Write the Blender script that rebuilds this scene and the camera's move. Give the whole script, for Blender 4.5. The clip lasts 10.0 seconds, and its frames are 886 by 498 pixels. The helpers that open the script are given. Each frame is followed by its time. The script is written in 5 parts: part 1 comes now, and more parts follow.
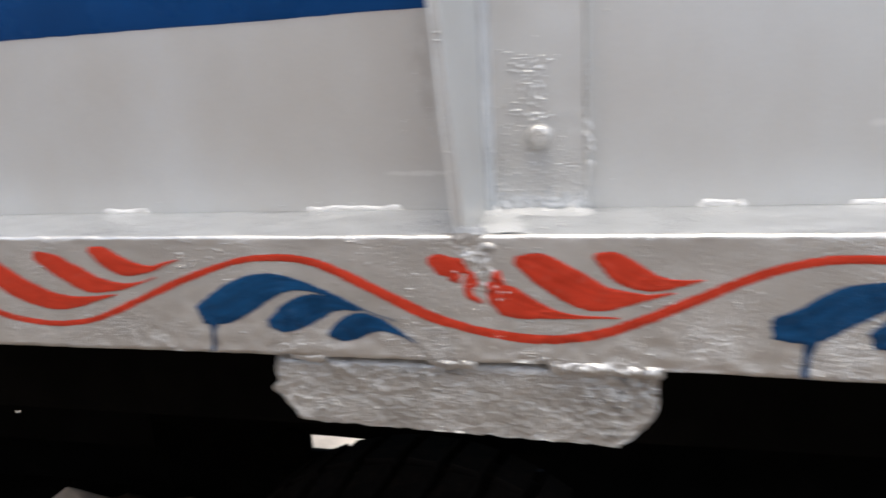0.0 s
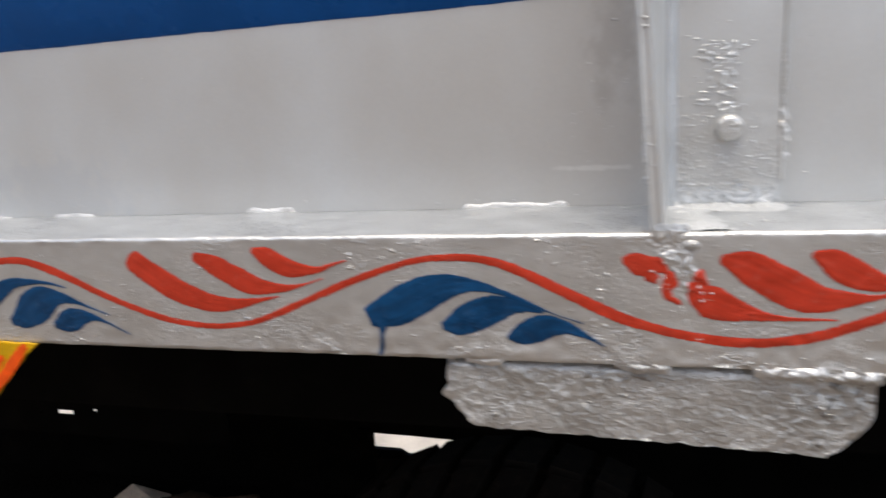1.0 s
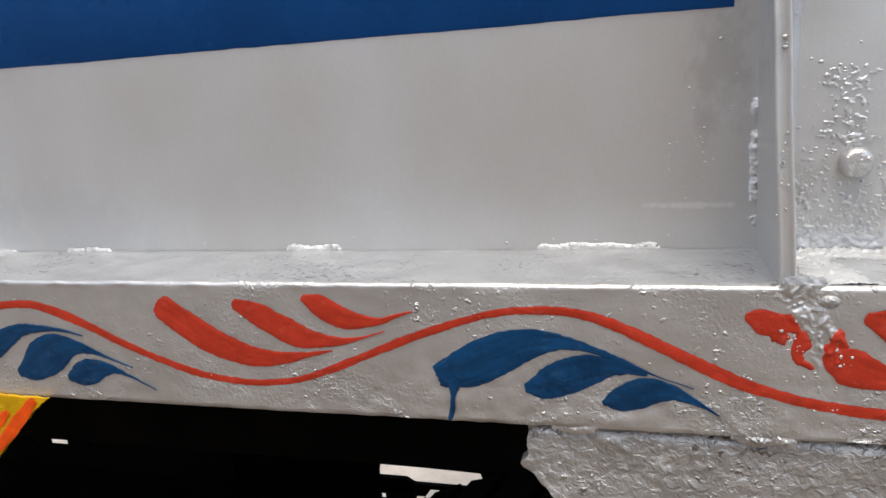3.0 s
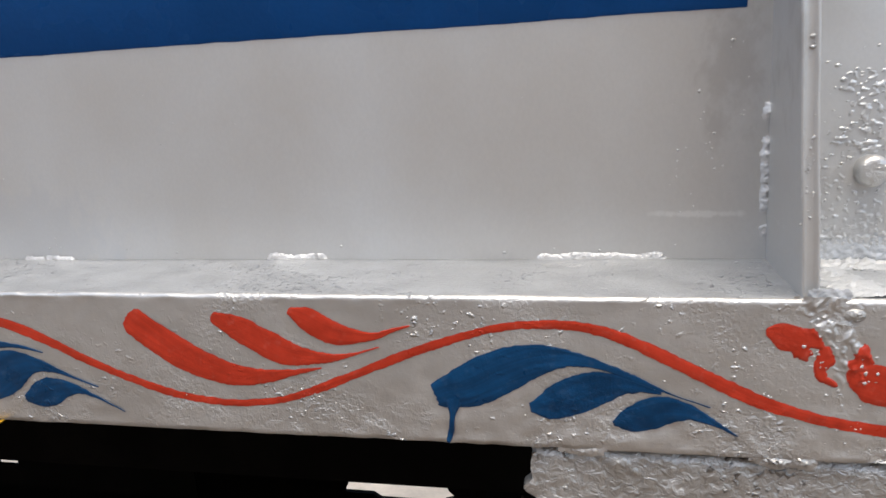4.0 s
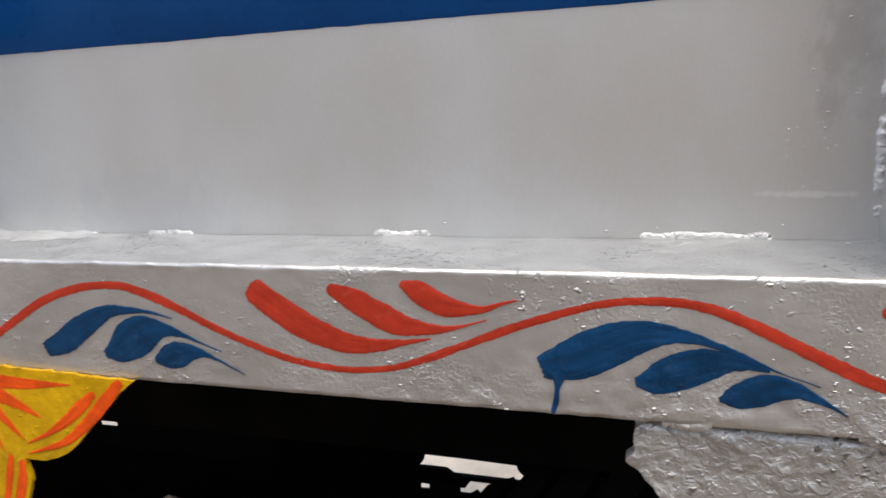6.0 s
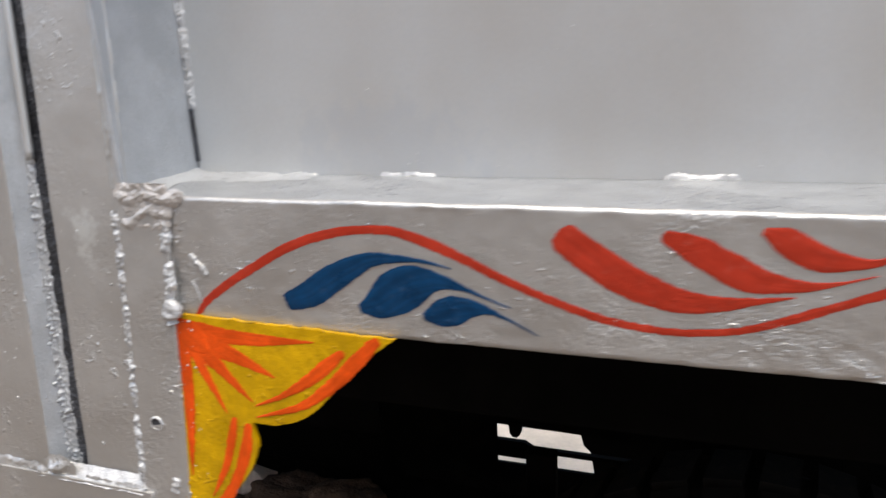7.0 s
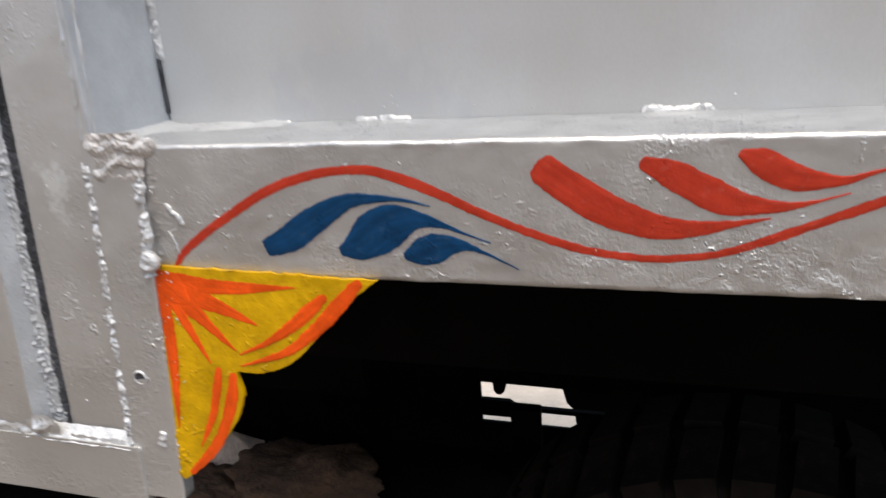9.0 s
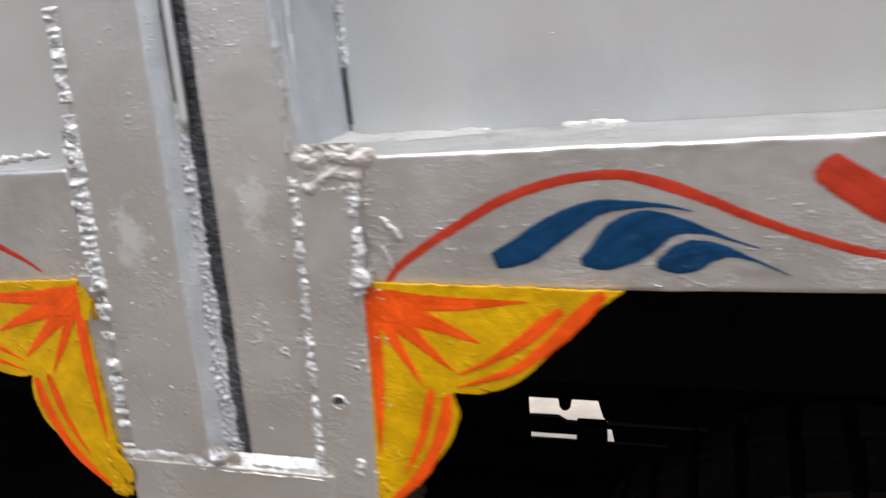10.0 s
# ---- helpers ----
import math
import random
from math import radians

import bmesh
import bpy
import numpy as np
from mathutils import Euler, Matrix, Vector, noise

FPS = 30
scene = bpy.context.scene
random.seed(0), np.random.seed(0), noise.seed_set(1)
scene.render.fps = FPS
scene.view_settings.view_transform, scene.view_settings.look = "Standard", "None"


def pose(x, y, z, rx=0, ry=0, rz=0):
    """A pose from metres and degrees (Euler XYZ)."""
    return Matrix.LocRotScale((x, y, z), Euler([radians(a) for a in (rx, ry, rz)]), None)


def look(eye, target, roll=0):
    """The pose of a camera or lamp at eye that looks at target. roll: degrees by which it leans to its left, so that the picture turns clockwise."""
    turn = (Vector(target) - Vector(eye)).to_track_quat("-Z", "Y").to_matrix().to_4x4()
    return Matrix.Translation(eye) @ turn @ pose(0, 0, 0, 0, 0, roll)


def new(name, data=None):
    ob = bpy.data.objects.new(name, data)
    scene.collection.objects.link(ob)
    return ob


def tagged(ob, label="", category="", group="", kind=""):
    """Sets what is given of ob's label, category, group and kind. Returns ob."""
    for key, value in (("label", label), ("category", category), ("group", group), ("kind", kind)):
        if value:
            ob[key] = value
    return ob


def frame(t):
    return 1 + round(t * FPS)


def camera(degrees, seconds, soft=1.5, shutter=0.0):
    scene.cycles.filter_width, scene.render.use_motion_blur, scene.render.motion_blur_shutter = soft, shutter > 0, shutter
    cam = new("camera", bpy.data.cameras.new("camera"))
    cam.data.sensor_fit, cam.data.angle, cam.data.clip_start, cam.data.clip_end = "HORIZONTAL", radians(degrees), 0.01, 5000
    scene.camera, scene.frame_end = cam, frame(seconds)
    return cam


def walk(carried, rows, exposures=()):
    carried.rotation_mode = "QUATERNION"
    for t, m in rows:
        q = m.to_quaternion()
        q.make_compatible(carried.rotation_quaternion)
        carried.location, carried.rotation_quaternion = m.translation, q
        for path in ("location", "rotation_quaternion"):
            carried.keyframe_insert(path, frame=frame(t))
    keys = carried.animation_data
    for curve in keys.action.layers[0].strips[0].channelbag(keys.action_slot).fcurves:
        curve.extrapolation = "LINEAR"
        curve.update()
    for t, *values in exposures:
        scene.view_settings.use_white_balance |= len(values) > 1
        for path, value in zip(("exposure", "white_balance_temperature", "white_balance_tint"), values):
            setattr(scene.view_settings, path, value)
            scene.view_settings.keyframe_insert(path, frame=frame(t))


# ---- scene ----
cam = camera(63.8, 10.0, soft=1.5, shutter=0.5)
PATH = [
    (0, (0.807, -0.488, 1.572), (0.352, 1.392, 1.063), -3.5),
    (0.2, (0.763, -0.487, 1.5764), (0.243, 1.375, 1.0628), -3.62),
    (0.5, (0.75, -0.488, 1.561), (0.254, 1.377, 1.035), -4.4),
    (0.8, (0.724, -0.4856, 1.5768), (0.2412, 1.3772, 1.031), -4.5),
    (1, (0.688, -0.491, 1.575), (0.156, 1.368, 1.062), -4.5),
    (1.2, (0.6564, -0.4912, 1.5792), (0.0918, 1.3626, 1.0764), -4.84),
    (1.5, (0.638, -0.482, 1.58), (0.088, 1.373, 1.072), -4.1),
    (1.8, (0.644, -0.4678, 1.5736), (0.0872, 1.389, 1.0784), -4.1),
    (2, (0.634, -0.462, 1.568), (0.111, 1.399, 1.056), -3.2),
    (2.2, (0.6254, -0.457, 1.5706), (0.087, 1.407, 1.0842), -3.3),
    (2.5, (0.617, -0.441, 1.58), (0.091, 1.429, 1.104), -3.5),
    (2.7, (0.6154, -0.4371, 1.5822), (0.0941, 1.4336, 1.1059), -3.71),
    (3.8, (0.5826, -0.4159, 1.5888), (0.1659, 1.4824, 1.1081), -3.49),
    (4, (0.578, -0.409, 1.578), (0.178, 1.497, 1.121), -3.0),
    (4.5, (0.557, -0.403, 1.573), (0.136, 1.499, 1.118), -2.5),
    (5, (0.551, -0.412, 1.566), (0.091, 1.476, 1.093), -2.5),
    (5.2, (0.564, -0.41, 1.567), (0.084, 1.475, 1.099), -2.7),
    (6.3, (0.542, -0.439, 1.582), (-0.073, 1.394, 1.07), -3.9),
    (6.5, (0.498, -0.44, 1.582), (-0.138, 1.383, 1.061), -3.9),
    (6.8, (0.4094, -0.4348, 1.5578), (-0.2592, 1.3712, 1.022), -3.14),
    (7, (0.345, -0.427, 1.553), (-0.294, 1.381, 0.988), -2.9),
    (7.2, (0.3048, -0.4268, 1.5394), (-0.3202, 1.4042, 1.0318), -1.72),
    (7.5, (0.258, -0.422, 1.544), (-0.337, 1.412, 1.013), -1.6),
    (7.8, (0.2406, -0.4238, 1.5256), (-0.3734, 1.4094, 1.0114), -1.88),
    (8, (0.234, -0.426, 1.527), (-0.346, 1.394, 0.935), -1.9),
    (8.2, (0.2462, -0.427, 1.524), (-0.3506, 1.3958, 0.9566), -2.44),
    (8.5, (0.274, -0.429, 1.531), (-0.305, 1.389, 0.928), -2.6),
    (8.8, (0.3328, -0.4246, 1.5138), (-0.2438, 1.397, 0.918), -3.32),
    (9, (0.345, -0.433, 1.532), (-0.235, 1.368, 0.883), -4.4),
    (9.2, (0.3402, -0.4478, 1.5396), (-0.299, 1.3418, 0.9126), -5.6),
    (9.5, (0.302, -0.459, 1.541), (-0.373, 1.315, 0.91), -6.5),
    (9.8, (0.234, -0.4602, 1.532), (-0.3646, 1.3452, 0.9164), -5.64),
    (10, (0.173, -0.456, 1.533), (-0.384, 1.367, 0.928), -5.6),
]
walk(cam, [(t, look(eye, target, roll)) for t, eye, target, roll in PATH], exposures=((0, 0.28, 6900, 3), (2.5, 0.18, 6900, 3), (5, 0.2, 6900, 3), (7.5, 0.2, 6900, 3), (10, 0.3, 6900, 3)))

# ---- world, sun ----
# a sun wide with haze, almost overhead
SUN_FROM = Vector((0.1, -0.22, 1.4))
world = bpy.data.worlds.new("world")
scene.world = world
world.use_nodes = True
wn, wl = world.node_tree.nodes, world.node_tree.links
sky = wn.new("ShaderNodeTexSky")
sky.sky_type = "NISHITA"
sky.sun_disc = False
sky.sun_elevation = math.atan2(SUN_FROM.z, math.hypot(SUN_FROM.x, SUN_FROM.y))
sky.sun_rotation = math.atan2(SUN_FROM.x, SUN_FROM.y)
sky.dust_density = 4.0
sky.ozone_density = 0.7
sky.air_density = 0.7
wn["Background"].inputs["Strength"].default_value = 0.42
wl.new(sky.outputs[0], wn["Background"].inputs["Color"])
sun_data = bpy.data.lights.new("sun", "SUN")
sun_data.energy = 0.2
sun_data.angle = radians(40)
sun_data.color = (1.0, 0.98, 0.95)
sun = new("sun", sun_data)
sun.matrix_world = look(SUN_FROM * 6, (0, 0, 0))


TOP = 1.45          # height of the rail's upper edge


# ---- materials ----
def mat(name, base, rough=0.5, metal=0.0, vary=0.12, scale=9.0, fine=220.0, bump=0.15, dist=0.001, dirt=None,
        dirt_amount=0.0, dirt_scale=4.0, dirt_detail=8.0, stretch=(1, 1, 1), coat=0.0, spec=0.5, rough_vary=0.1, per_object=0.0, lumps=0.0, lump_scale=150.0, lump_mask=14.0, swirl=0.0, low=None, smears_and_light=(), tint=(1, 1, 1), streak=None):
    """A surface with two scales of tone, uneven gloss, fine relief and stains."""
    m = bpy.data.materials.new(name)
    m.use_nodes = True
    n, l = m.node_tree.nodes, m.node_tree.links
    b = n["Principled BSDF"]
    tc = n.new("ShaderNodeTexCoord")
    mp = n.new("ShaderNodeMapping")
    mp.inputs["Scale"].default_value = stretch
    l.new(tc.outputs["Object"], mp.inputs[0])

    def noise_node(sc, detail, rough_=0.6):
        t = n.new("ShaderNodeTexNoise")
        t.inputs["Scale"].default_value = sc
        t.inputs["Detail"].default_value = detail
        t.inputs["Roughness"].default_value = rough_
        l.new(mp.outputs[0], t.inputs["Vector"])
        return t

    def mix(kind, fac, a, bb):
        x = n.new("ShaderNodeMix")
        x.data_type = "RGBA"
        x.blend_type = kind
        for sock, v in ((x.inputs[0], fac), (x.inputs[6], a), (x.inputs[7], bb)):
            if hasattr(v, "default_value") or hasattr(v, "links"):
                l.new(v, sock)
            else:
                sock.default_value = v if isinstance(v, float) else (*v, 1)
        return x.outputs[2]

    def ramp(src, lo, hi, a, bb):
        r = n.new("ShaderNodeMapRange")
        r.interpolation_type = "SMOOTHSTEP"
        r.inputs[1].default_value, r.inputs[2].default_value = lo, hi
        r.inputs[3].default_value, r.inputs[4].default_value = a, bb
        l.new(src, r.inputs[0])
        return r.outputs[0]

    big, small = noise_node(scale, 4), noise_node(fine, 3)
    small.inputs["Distortion"].default_value = swirl
    dark = tuple(c * (1 - 2 * vary) for c in base)
    light = tuple(min(1, c * (1 + vary) * k) for c, k in zip(base, tint))
    col = mix("MIX", ramp(big.outputs[0], 0.3, 0.7, 0, 1), dark, light)
    col = mix("MULTIPLY", 0.35, col, mix("MIX", ramp(small.outputs[0], 0.3, 0.7, 0, 1), (1 - 1.5 * vary,) * 3, (1, 1, 1)))
    if dirt:
        spots = noise_node(dirt_scale, dirt_detail, 0.68)
        col = mix("MIX", ramp(spots.outputs[0], 0.53, 0.72, 0.0, dirt_amount), col, dirt)
    if streak:
        # brush hairs: tones drawn out along the stroke
        across, along, low_tone, high_tone = streak
        uv = n.new("ShaderNodeUVMap")
        uv.uv_map = "brush"
        um = n.new("ShaderNodeMapping")
        um.inputs["Scale"].default_value = (across, along, 1)
        l.new(uv.outputs[0], um.inputs[0])
        hairs = n.new("ShaderNodeTexNoise")
        hairs.inputs["Scale"].default_value = 1.0
        hairs.inputs["Detail"].default_value = 5
        hairs.inputs["Roughness"].default_value = 0.6
        l.new(um.outputs[0], hairs.inputs["Vector"])
        col = mix("MULTIPLY", 1.0, col, mix("MIX", ramp(hairs.outputs[0], 0.32, 0.68, 0, 1), (low_tone,) * 3, (high_tone,) * 3))
    # soft patches of colour; some hold shade and reflections, others are marks
    for sx, sz, rx, rz, *paint in smears_and_light:
        off = n.new("ShaderNodeMapping")
        off.inputs["Location"].default_value = (-sx / rx, 0, -sz / rz)
        off.inputs["Scale"].default_value = (1 / rx, 0, 1 / rz)
        l.new(tc.outputs["Object"], off.inputs[0])
        ln = n.new("ShaderNodeVectorMath")
        ln.operation = "LENGTH"
        l.new(off.outputs[0], ln.inputs[0])
        ad = n.new("ShaderNodeMath")
        ad.operation = "ADD"
        l.new(ln.outputs["Value"], ad.inputs[0])
        l.new(ramp(noise_node(55, 4).outputs[0], 0.2, 0.8, -0.8, 0.8), ad.inputs[1])
        shade, most = paint or ((0.80, 0.83, 0.82), 0.75)
        col = mix("MIX", ramp(ad.outputs[0], 0.3, 1.25, most, 0.0), col, shade)
    if per_object:
        oi = n.new("ShaderNodeObjectInfo")
        hs = n.new("ShaderNodeHueSaturation")
        l.new(ramp(oi.outputs["Random"], 0, 1, 1 - per_object, 1 + per_object), hs.inputs["Value"])
        l.new(col, hs.inputs["Color"])
        col = hs.outputs[0]
    l.new(col, b.inputs["Base Color"])
    l.new(ramp(big.outputs[0], 0.3, 0.7, rough - rough_vary * 0.7, rough + rough_vary * 0.7), b.inputs["Roughness"])
    b.inputs["Metallic"].default_value = metal
    b.inputs["Specular IOR Level"].default_value = spec
    b.inputs["Coat Weight"].default_value = coat
    b.inputs["Coat Roughness"].default_value = 0.14
    bp = n.new("ShaderNodeBump")
    bp.inputs["Strength"].default_value = bump
    bp.inputs["Distance"].default_value = dist
    height = small.outputs[0]
    if lumps:
        drop = ramp(noise_node(lump_scale, 2, 0.5).outputs[0], 0.58, 0.74, 0.0, 1.0)
        mask = ramp(noise_node(lump_mask, 3).outputs[0], 0.46, 0.66, 0.0, lumps)
        mu = n.new("ShaderNodeMath")
        mu.operation = "MULTIPLY"
        l.new(drop, mu.inputs[0])
        l.new(mask, mu.inputs[1])
        ad = n.new("ShaderNodeMath")
        ad.operation = "ADD"
        l.new(mu.outputs[0], ad.inputs[0])
        l.new(height, ad.inputs[1])
        height = ad.outputs[0]
    if low:
        sep = n.new("ShaderNodeSeparateXYZ")
        l.new(tc.outputs["Object"], sep.inputs[0])
        zz = ramp(sep.outputs["Z"], low[0], low[1], 1.0, low[2])
        patchy = ramp(noise_node(17, 4).outputs[0], 0.42, 0.68, 0.16, 1.5)
        centred = n.new("ShaderNodeMath")
        centred.operation = "SUBTRACT"
        centred.inputs[1].default_value = 0.5
        l.new(height, centred.inputs[0])
        height = centred.outputs[0]
        side = [ramp(sep.outputs["X"], 0.15, 0.5, low[3], 1.1)] if len(low) > 3 else []
        for k in [zz, patchy] + side:
            mu = n.new("ShaderNodeMath")
            mu.operation = "MULTIPLY"
            l.new(height, mu.inputs[0])
            l.new(k, mu.inputs[1])
            height = mu.outputs[0]
    l.new(height, bp.inputs["Height"])
    l.new(bp.outputs[0], b.inputs["Normal"])
    return m


SILVER = dict(base=(0.57, 0.562, 0.546), metal=0.7, vary=0.05, coat=0.3)
# smudge and blue patch paint in shade and reflection; thin streaks are scratches
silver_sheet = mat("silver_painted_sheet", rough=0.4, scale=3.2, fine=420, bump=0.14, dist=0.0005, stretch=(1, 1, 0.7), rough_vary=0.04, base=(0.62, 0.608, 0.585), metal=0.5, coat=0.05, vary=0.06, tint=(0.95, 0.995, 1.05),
                   smears_and_light=((0.668, TOP + 0.13, 0.022, 0.05, (0.36, 0.34, 0.32), 0.4), (0.12, TOP + 0.02, 0.09, 0.04, (0.50, 0.53, 0.57), 0.35), (0.655, TOP + 0.031, 0.03, 0.0022, (0.8, 0.8, 0.78), 0.4), (1.02, TOP + 0.06, 0.04, 0.003, (0.8, 0.8, 0.79), 0.4)))
silver_rail = mat("silver_painted_steel", rough=0.42, scale=14, fine=300, bump=1.0, dist=0.0018, lumps=2.2, lump_scale=190, lump_mask=22, swirl=0.5, low=(TOP - 0.085, TOP - 0.045, 0.45, 0.7), dirt=(0.5, 0.485, 0.46),
                  dirt_amount=0.3, dirt_scale=30, **SILVER)
# blue sky light is put into a darker copy of the silver
silver_skylit = mat("skylit_silver_paint", base=(0.485, 0.50, 0.515), metal=0.35, vary=0.06, coat=0.05, rough=0.54, scale=26, fine=330, bump=0.5, dist=0.0008, lumps=1.2, lump_scale=220, lump_mask=30,
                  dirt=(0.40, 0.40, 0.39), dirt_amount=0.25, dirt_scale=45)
# real flecks, with the ledge's blue sky light put into the base colour
silver_flecked_skylit = mat("flecked_skylit_silver", base=(0.395, 0.41, 0.425), metal=0.45, vary=0.07, coat=0.3, rough=0.46, scale=40, fine=340, bump=1.0, dist=0.0022, stretch=(0.8, 1, 1), lumps=3.0, lump_scale=260, lump_mask=28, swirl=0.4,
                     dirt=(0.30, 0.305, 0.31), dirt_amount=0.25, dirt_scale=60)
silver_plate = mat("silver_painted_plate", rough=0.42, scale=7, fine=200, bump=0.7, dist=0.0016, lumps=1.5, lump_scale=180, lump_mask=14, swirl=0.5,
                   low=(TOP - 0.16, TOP + 0.0, 0.35), smears_and_light=((-0.222, TOP - 0.058, 0.014, 0.026), (-0.117, TOP - 0.032, 0.013, 0.022)),
                   dirt=(0.47, 0.46, 0.44), dirt_amount=0.2, dirt_scale=6, **SILVER)
silver_rough = mat("silver_painted_rough_steel", base=(0.47, 0.462, 0.445), metal=0.65, coat=0.3, vary=0.08, rough=0.42, scale=24, fine=150, bump=1.0, dist=0.0032, lumps=4.0, lump_scale=175, lump_mask=17, swirl=0.6, dirt=(0.34, 0.32, 0.29),
                   dirt_amount=0.35, dirt_scale=40)
silver_bead = mat("silver_painted_weld", base=(0.60, 0.60, 0.595), metal=0.35, coat=0.2, vary=0.1, rough=0.44, scale=60, fine=210,
                  bump=0.8, dist=0.0014)
rusty_bead = mat("silver_over_rusty_weld", base=(0.62, 0.585, 0.55), metal=0.45, coat=0.3, vary=0.12, rough=0.46, scale=60, fine=200, bump=0.5, dist=0.0012,
                 dirt=(0.28, 0.22, 0.18), dirt_amount=0.7, dirt_scale=90)
weld_white = mat("bright_silver_weld", base=(0.64, 0.635, 0.62), metal=0.3, vary=0.08, rough=0.36, scale=60, fine=230, bump=1.0, dist=0.0018, lumps=1.5, lump_scale=260, lump_mask=60)
blue_enamel = mat("blue_enamel", (0.003, 0.056, 0.20), rough=0.3, vary=0.1, scale=6, fine=260, bump=0.3, dist=0.0008, spec=0.18)
blue_brush = mat("blue_brush_paint", (0.004, 0.048, 0.130), rough=0.32, spec=0.2, streak=(0.2, 0.012, 0.72, 1.08), dirt=(0.16, 0.21, 0.27), dirt_amount=0.1, dirt_scale=150, vary=0.1, scale=40, bump=0.7, dist=0.0012,
                 fine=370, swirl=0.6, lumps=1.6, lump_scale=200, lump_mask=22, low=(TOP - 0.085, TOP - 0.045, 0.45, 0.42))
red_brush = mat("red_brush_paint", (0.47, 0.038, 0.017), rough=0.34, spec=0.3, streak=(0.3, 0.012, 0.85, 1.04), dirt=(0.5, 0.42, 0.38), dirt_amount=0.08, dirt_scale=150, vary=0.08, scale=40, bump=0.7, dist=0.0012,
                fine=370, swirl=0.6, lumps=1.6, lump_scale=200, lump_mask=22, low=(TOP - 0.085, TOP - 0.045, 0.45, 0.42))
yellow_paint = mat("yellow_enamel", (0.57, 0.32, 0.002), rough=0.34, spec=0.35, vary=0.12, scale=34, fine=120, bump=0.7, dist=0.0016, lumps=1.2, lump_scale=150, lump_mask=30)
orange_paint = mat("orange_enamel", (0.74, 0.080, 0.006), rough=0.38, streak=(0.3, 0.012, 0.85, 1.1), spec=0.25, vary=0.1, scale=50, fine=300, bump=0.4, dist=0.001)
# near-black: the shade below the truck is put into the steel's colour
shade_steel = mat("shade_black_steel", (0.0035, 0.0033, 0.003), rough=0.75, vary=0.2, scale=8, fine=120, dirt=(0.010, 0.008, 0.007),
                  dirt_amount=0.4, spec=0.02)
# dark tone standing in for shade in the groove, seam and hole
shade_paint = mat("recess_shade", (0.06, 0.063, 0.072), rough=0.45, metal=0.3, vary=0.3, scale=40, fine=170, bump=1.0, dist=0.004)
rubber = mat("dusty_tyre_rubber", (0.015, 0.012, 0.010), rough=0.9, vary=0.2, scale=12, fine=160, dirt=(0.055, 0.034, 0.023),
             dirt_amount=0.6, dirt_scale=9, spec=0.02)
# wood blackened in its base colour to stand for deep shade
shade_wood = mat("shade_black_plank", (0.0035, 0.0033, 0.003), rough=0.9, vary=0.25, scale=6, fine=90, stretch=(0.2, 1, 1), spec=0.05)
soil = mat("dry_soil", (0.17, 0.132, 0.10), rough=0.95, vary=0.3, scale=0.9, spec=0.1, fine=40, bump=0.7, dist=0.02, dirt=(0.06, 0.045, 0.033),
           dirt_amount=0.9, dirt_scale=1.1)
mud = mat("dark_mud", (0.15, 0.085, 0.05), rough=0.95, vary=0.25, scale=9, fine=60, bump=0.8, dist=0.01, dirt=(0.05, 0.033, 0.022),
          dirt_amount=0.8, dirt_scale=14)
# black tone that paints shade onto the ground below the truck
underside_shade = mat("underside_shade", (0.007, 0.006, 0.005), rough=0.9, vary=0.25, scale=5, fine=50, bump=0.6, dist=0.01, spec=0.02)
stone_mat = mat("pale_stone", (0.74, 0.59, 0.46), rough=0.9, vary=0.15, scale=9, fine=90, bump=0.6, dist=0.006,
                dirt=(0.28, 0.23, 0.18), dirt_amount=0.6, dirt_scale=16)
# pale and warm: the sunlight on the far ground is in this colour
sunlit_concrete = mat("sunlit_pale_concrete", (0.62, 0.54, 0.45), rough=0.9, vary=0.12, scale=3, fine=60, bump=0.3, dist=0.004,
               dirt=(0.5, 0.43, 0.35), dirt_amount=0.6, dirt_scale=14)
plaster = mat("reflector_plaster", (0.66, 0.51, 0.38), rough=0.9, vary=0.12, scale=1.5, fine=60, bump=0.3, dist=0.004,
              dirt=(0.50, 0.40, 0.30), dirt_amount=0.5, dirt_scale=1)


# ---- mesh helpers ----
def finish(bm, name, smooth=True):
    me = bpy.data.meshes.new(name)
    bmesh.ops.recalc_face_normals(bm, faces=bm.faces)
    for f in bm.faces:
        f.smooth = smooth
    if smooth and len(bm.faces) < 120:
        for e in bm.edges:
            if len(e.link_faces) == 2 and e.calc_face_angle() > 0.3:
                e.smooth = False
    bm.to_mesh(me)
    bm.free()
    return me


def part(name, bm, material, parent, label="", smooth=True, kind=""):
    ob = new(name, finish(bm, name, smooth))
    ob.data.materials.append(material)
    ob.parent = parent
    return tagged(ob, label=label, kind=kind)


def thing(name, label, category, group="", kind=""):
    return tagged(new(name), label, category, group, kind)


def add_box(bm, x0, x1, y0, y1, z0, z1, bevel=0.0, segments=2):
    r = bmesh.ops.create_cube(bm, size=1)
    vs = r["verts"]
    for v in vs:
        v.co = Vector((x0 + (v.co.x + 0.5) * (x1 - x0), y0 + (v.co.y + 0.5) * (y1 - y0), z0 + (v.co.z + 0.5) * (z1 - z0)))
    if bevel:
        es = list({e for v in vs for e in v.link_edges})
        bmesh.ops.bevel(bm, geom=es, offset=bevel, segments=segments, affect="EDGES", profile=0.5)
    return bm


def box(*a, **k):
    return add_box(bmesh.new(), *a, **k)


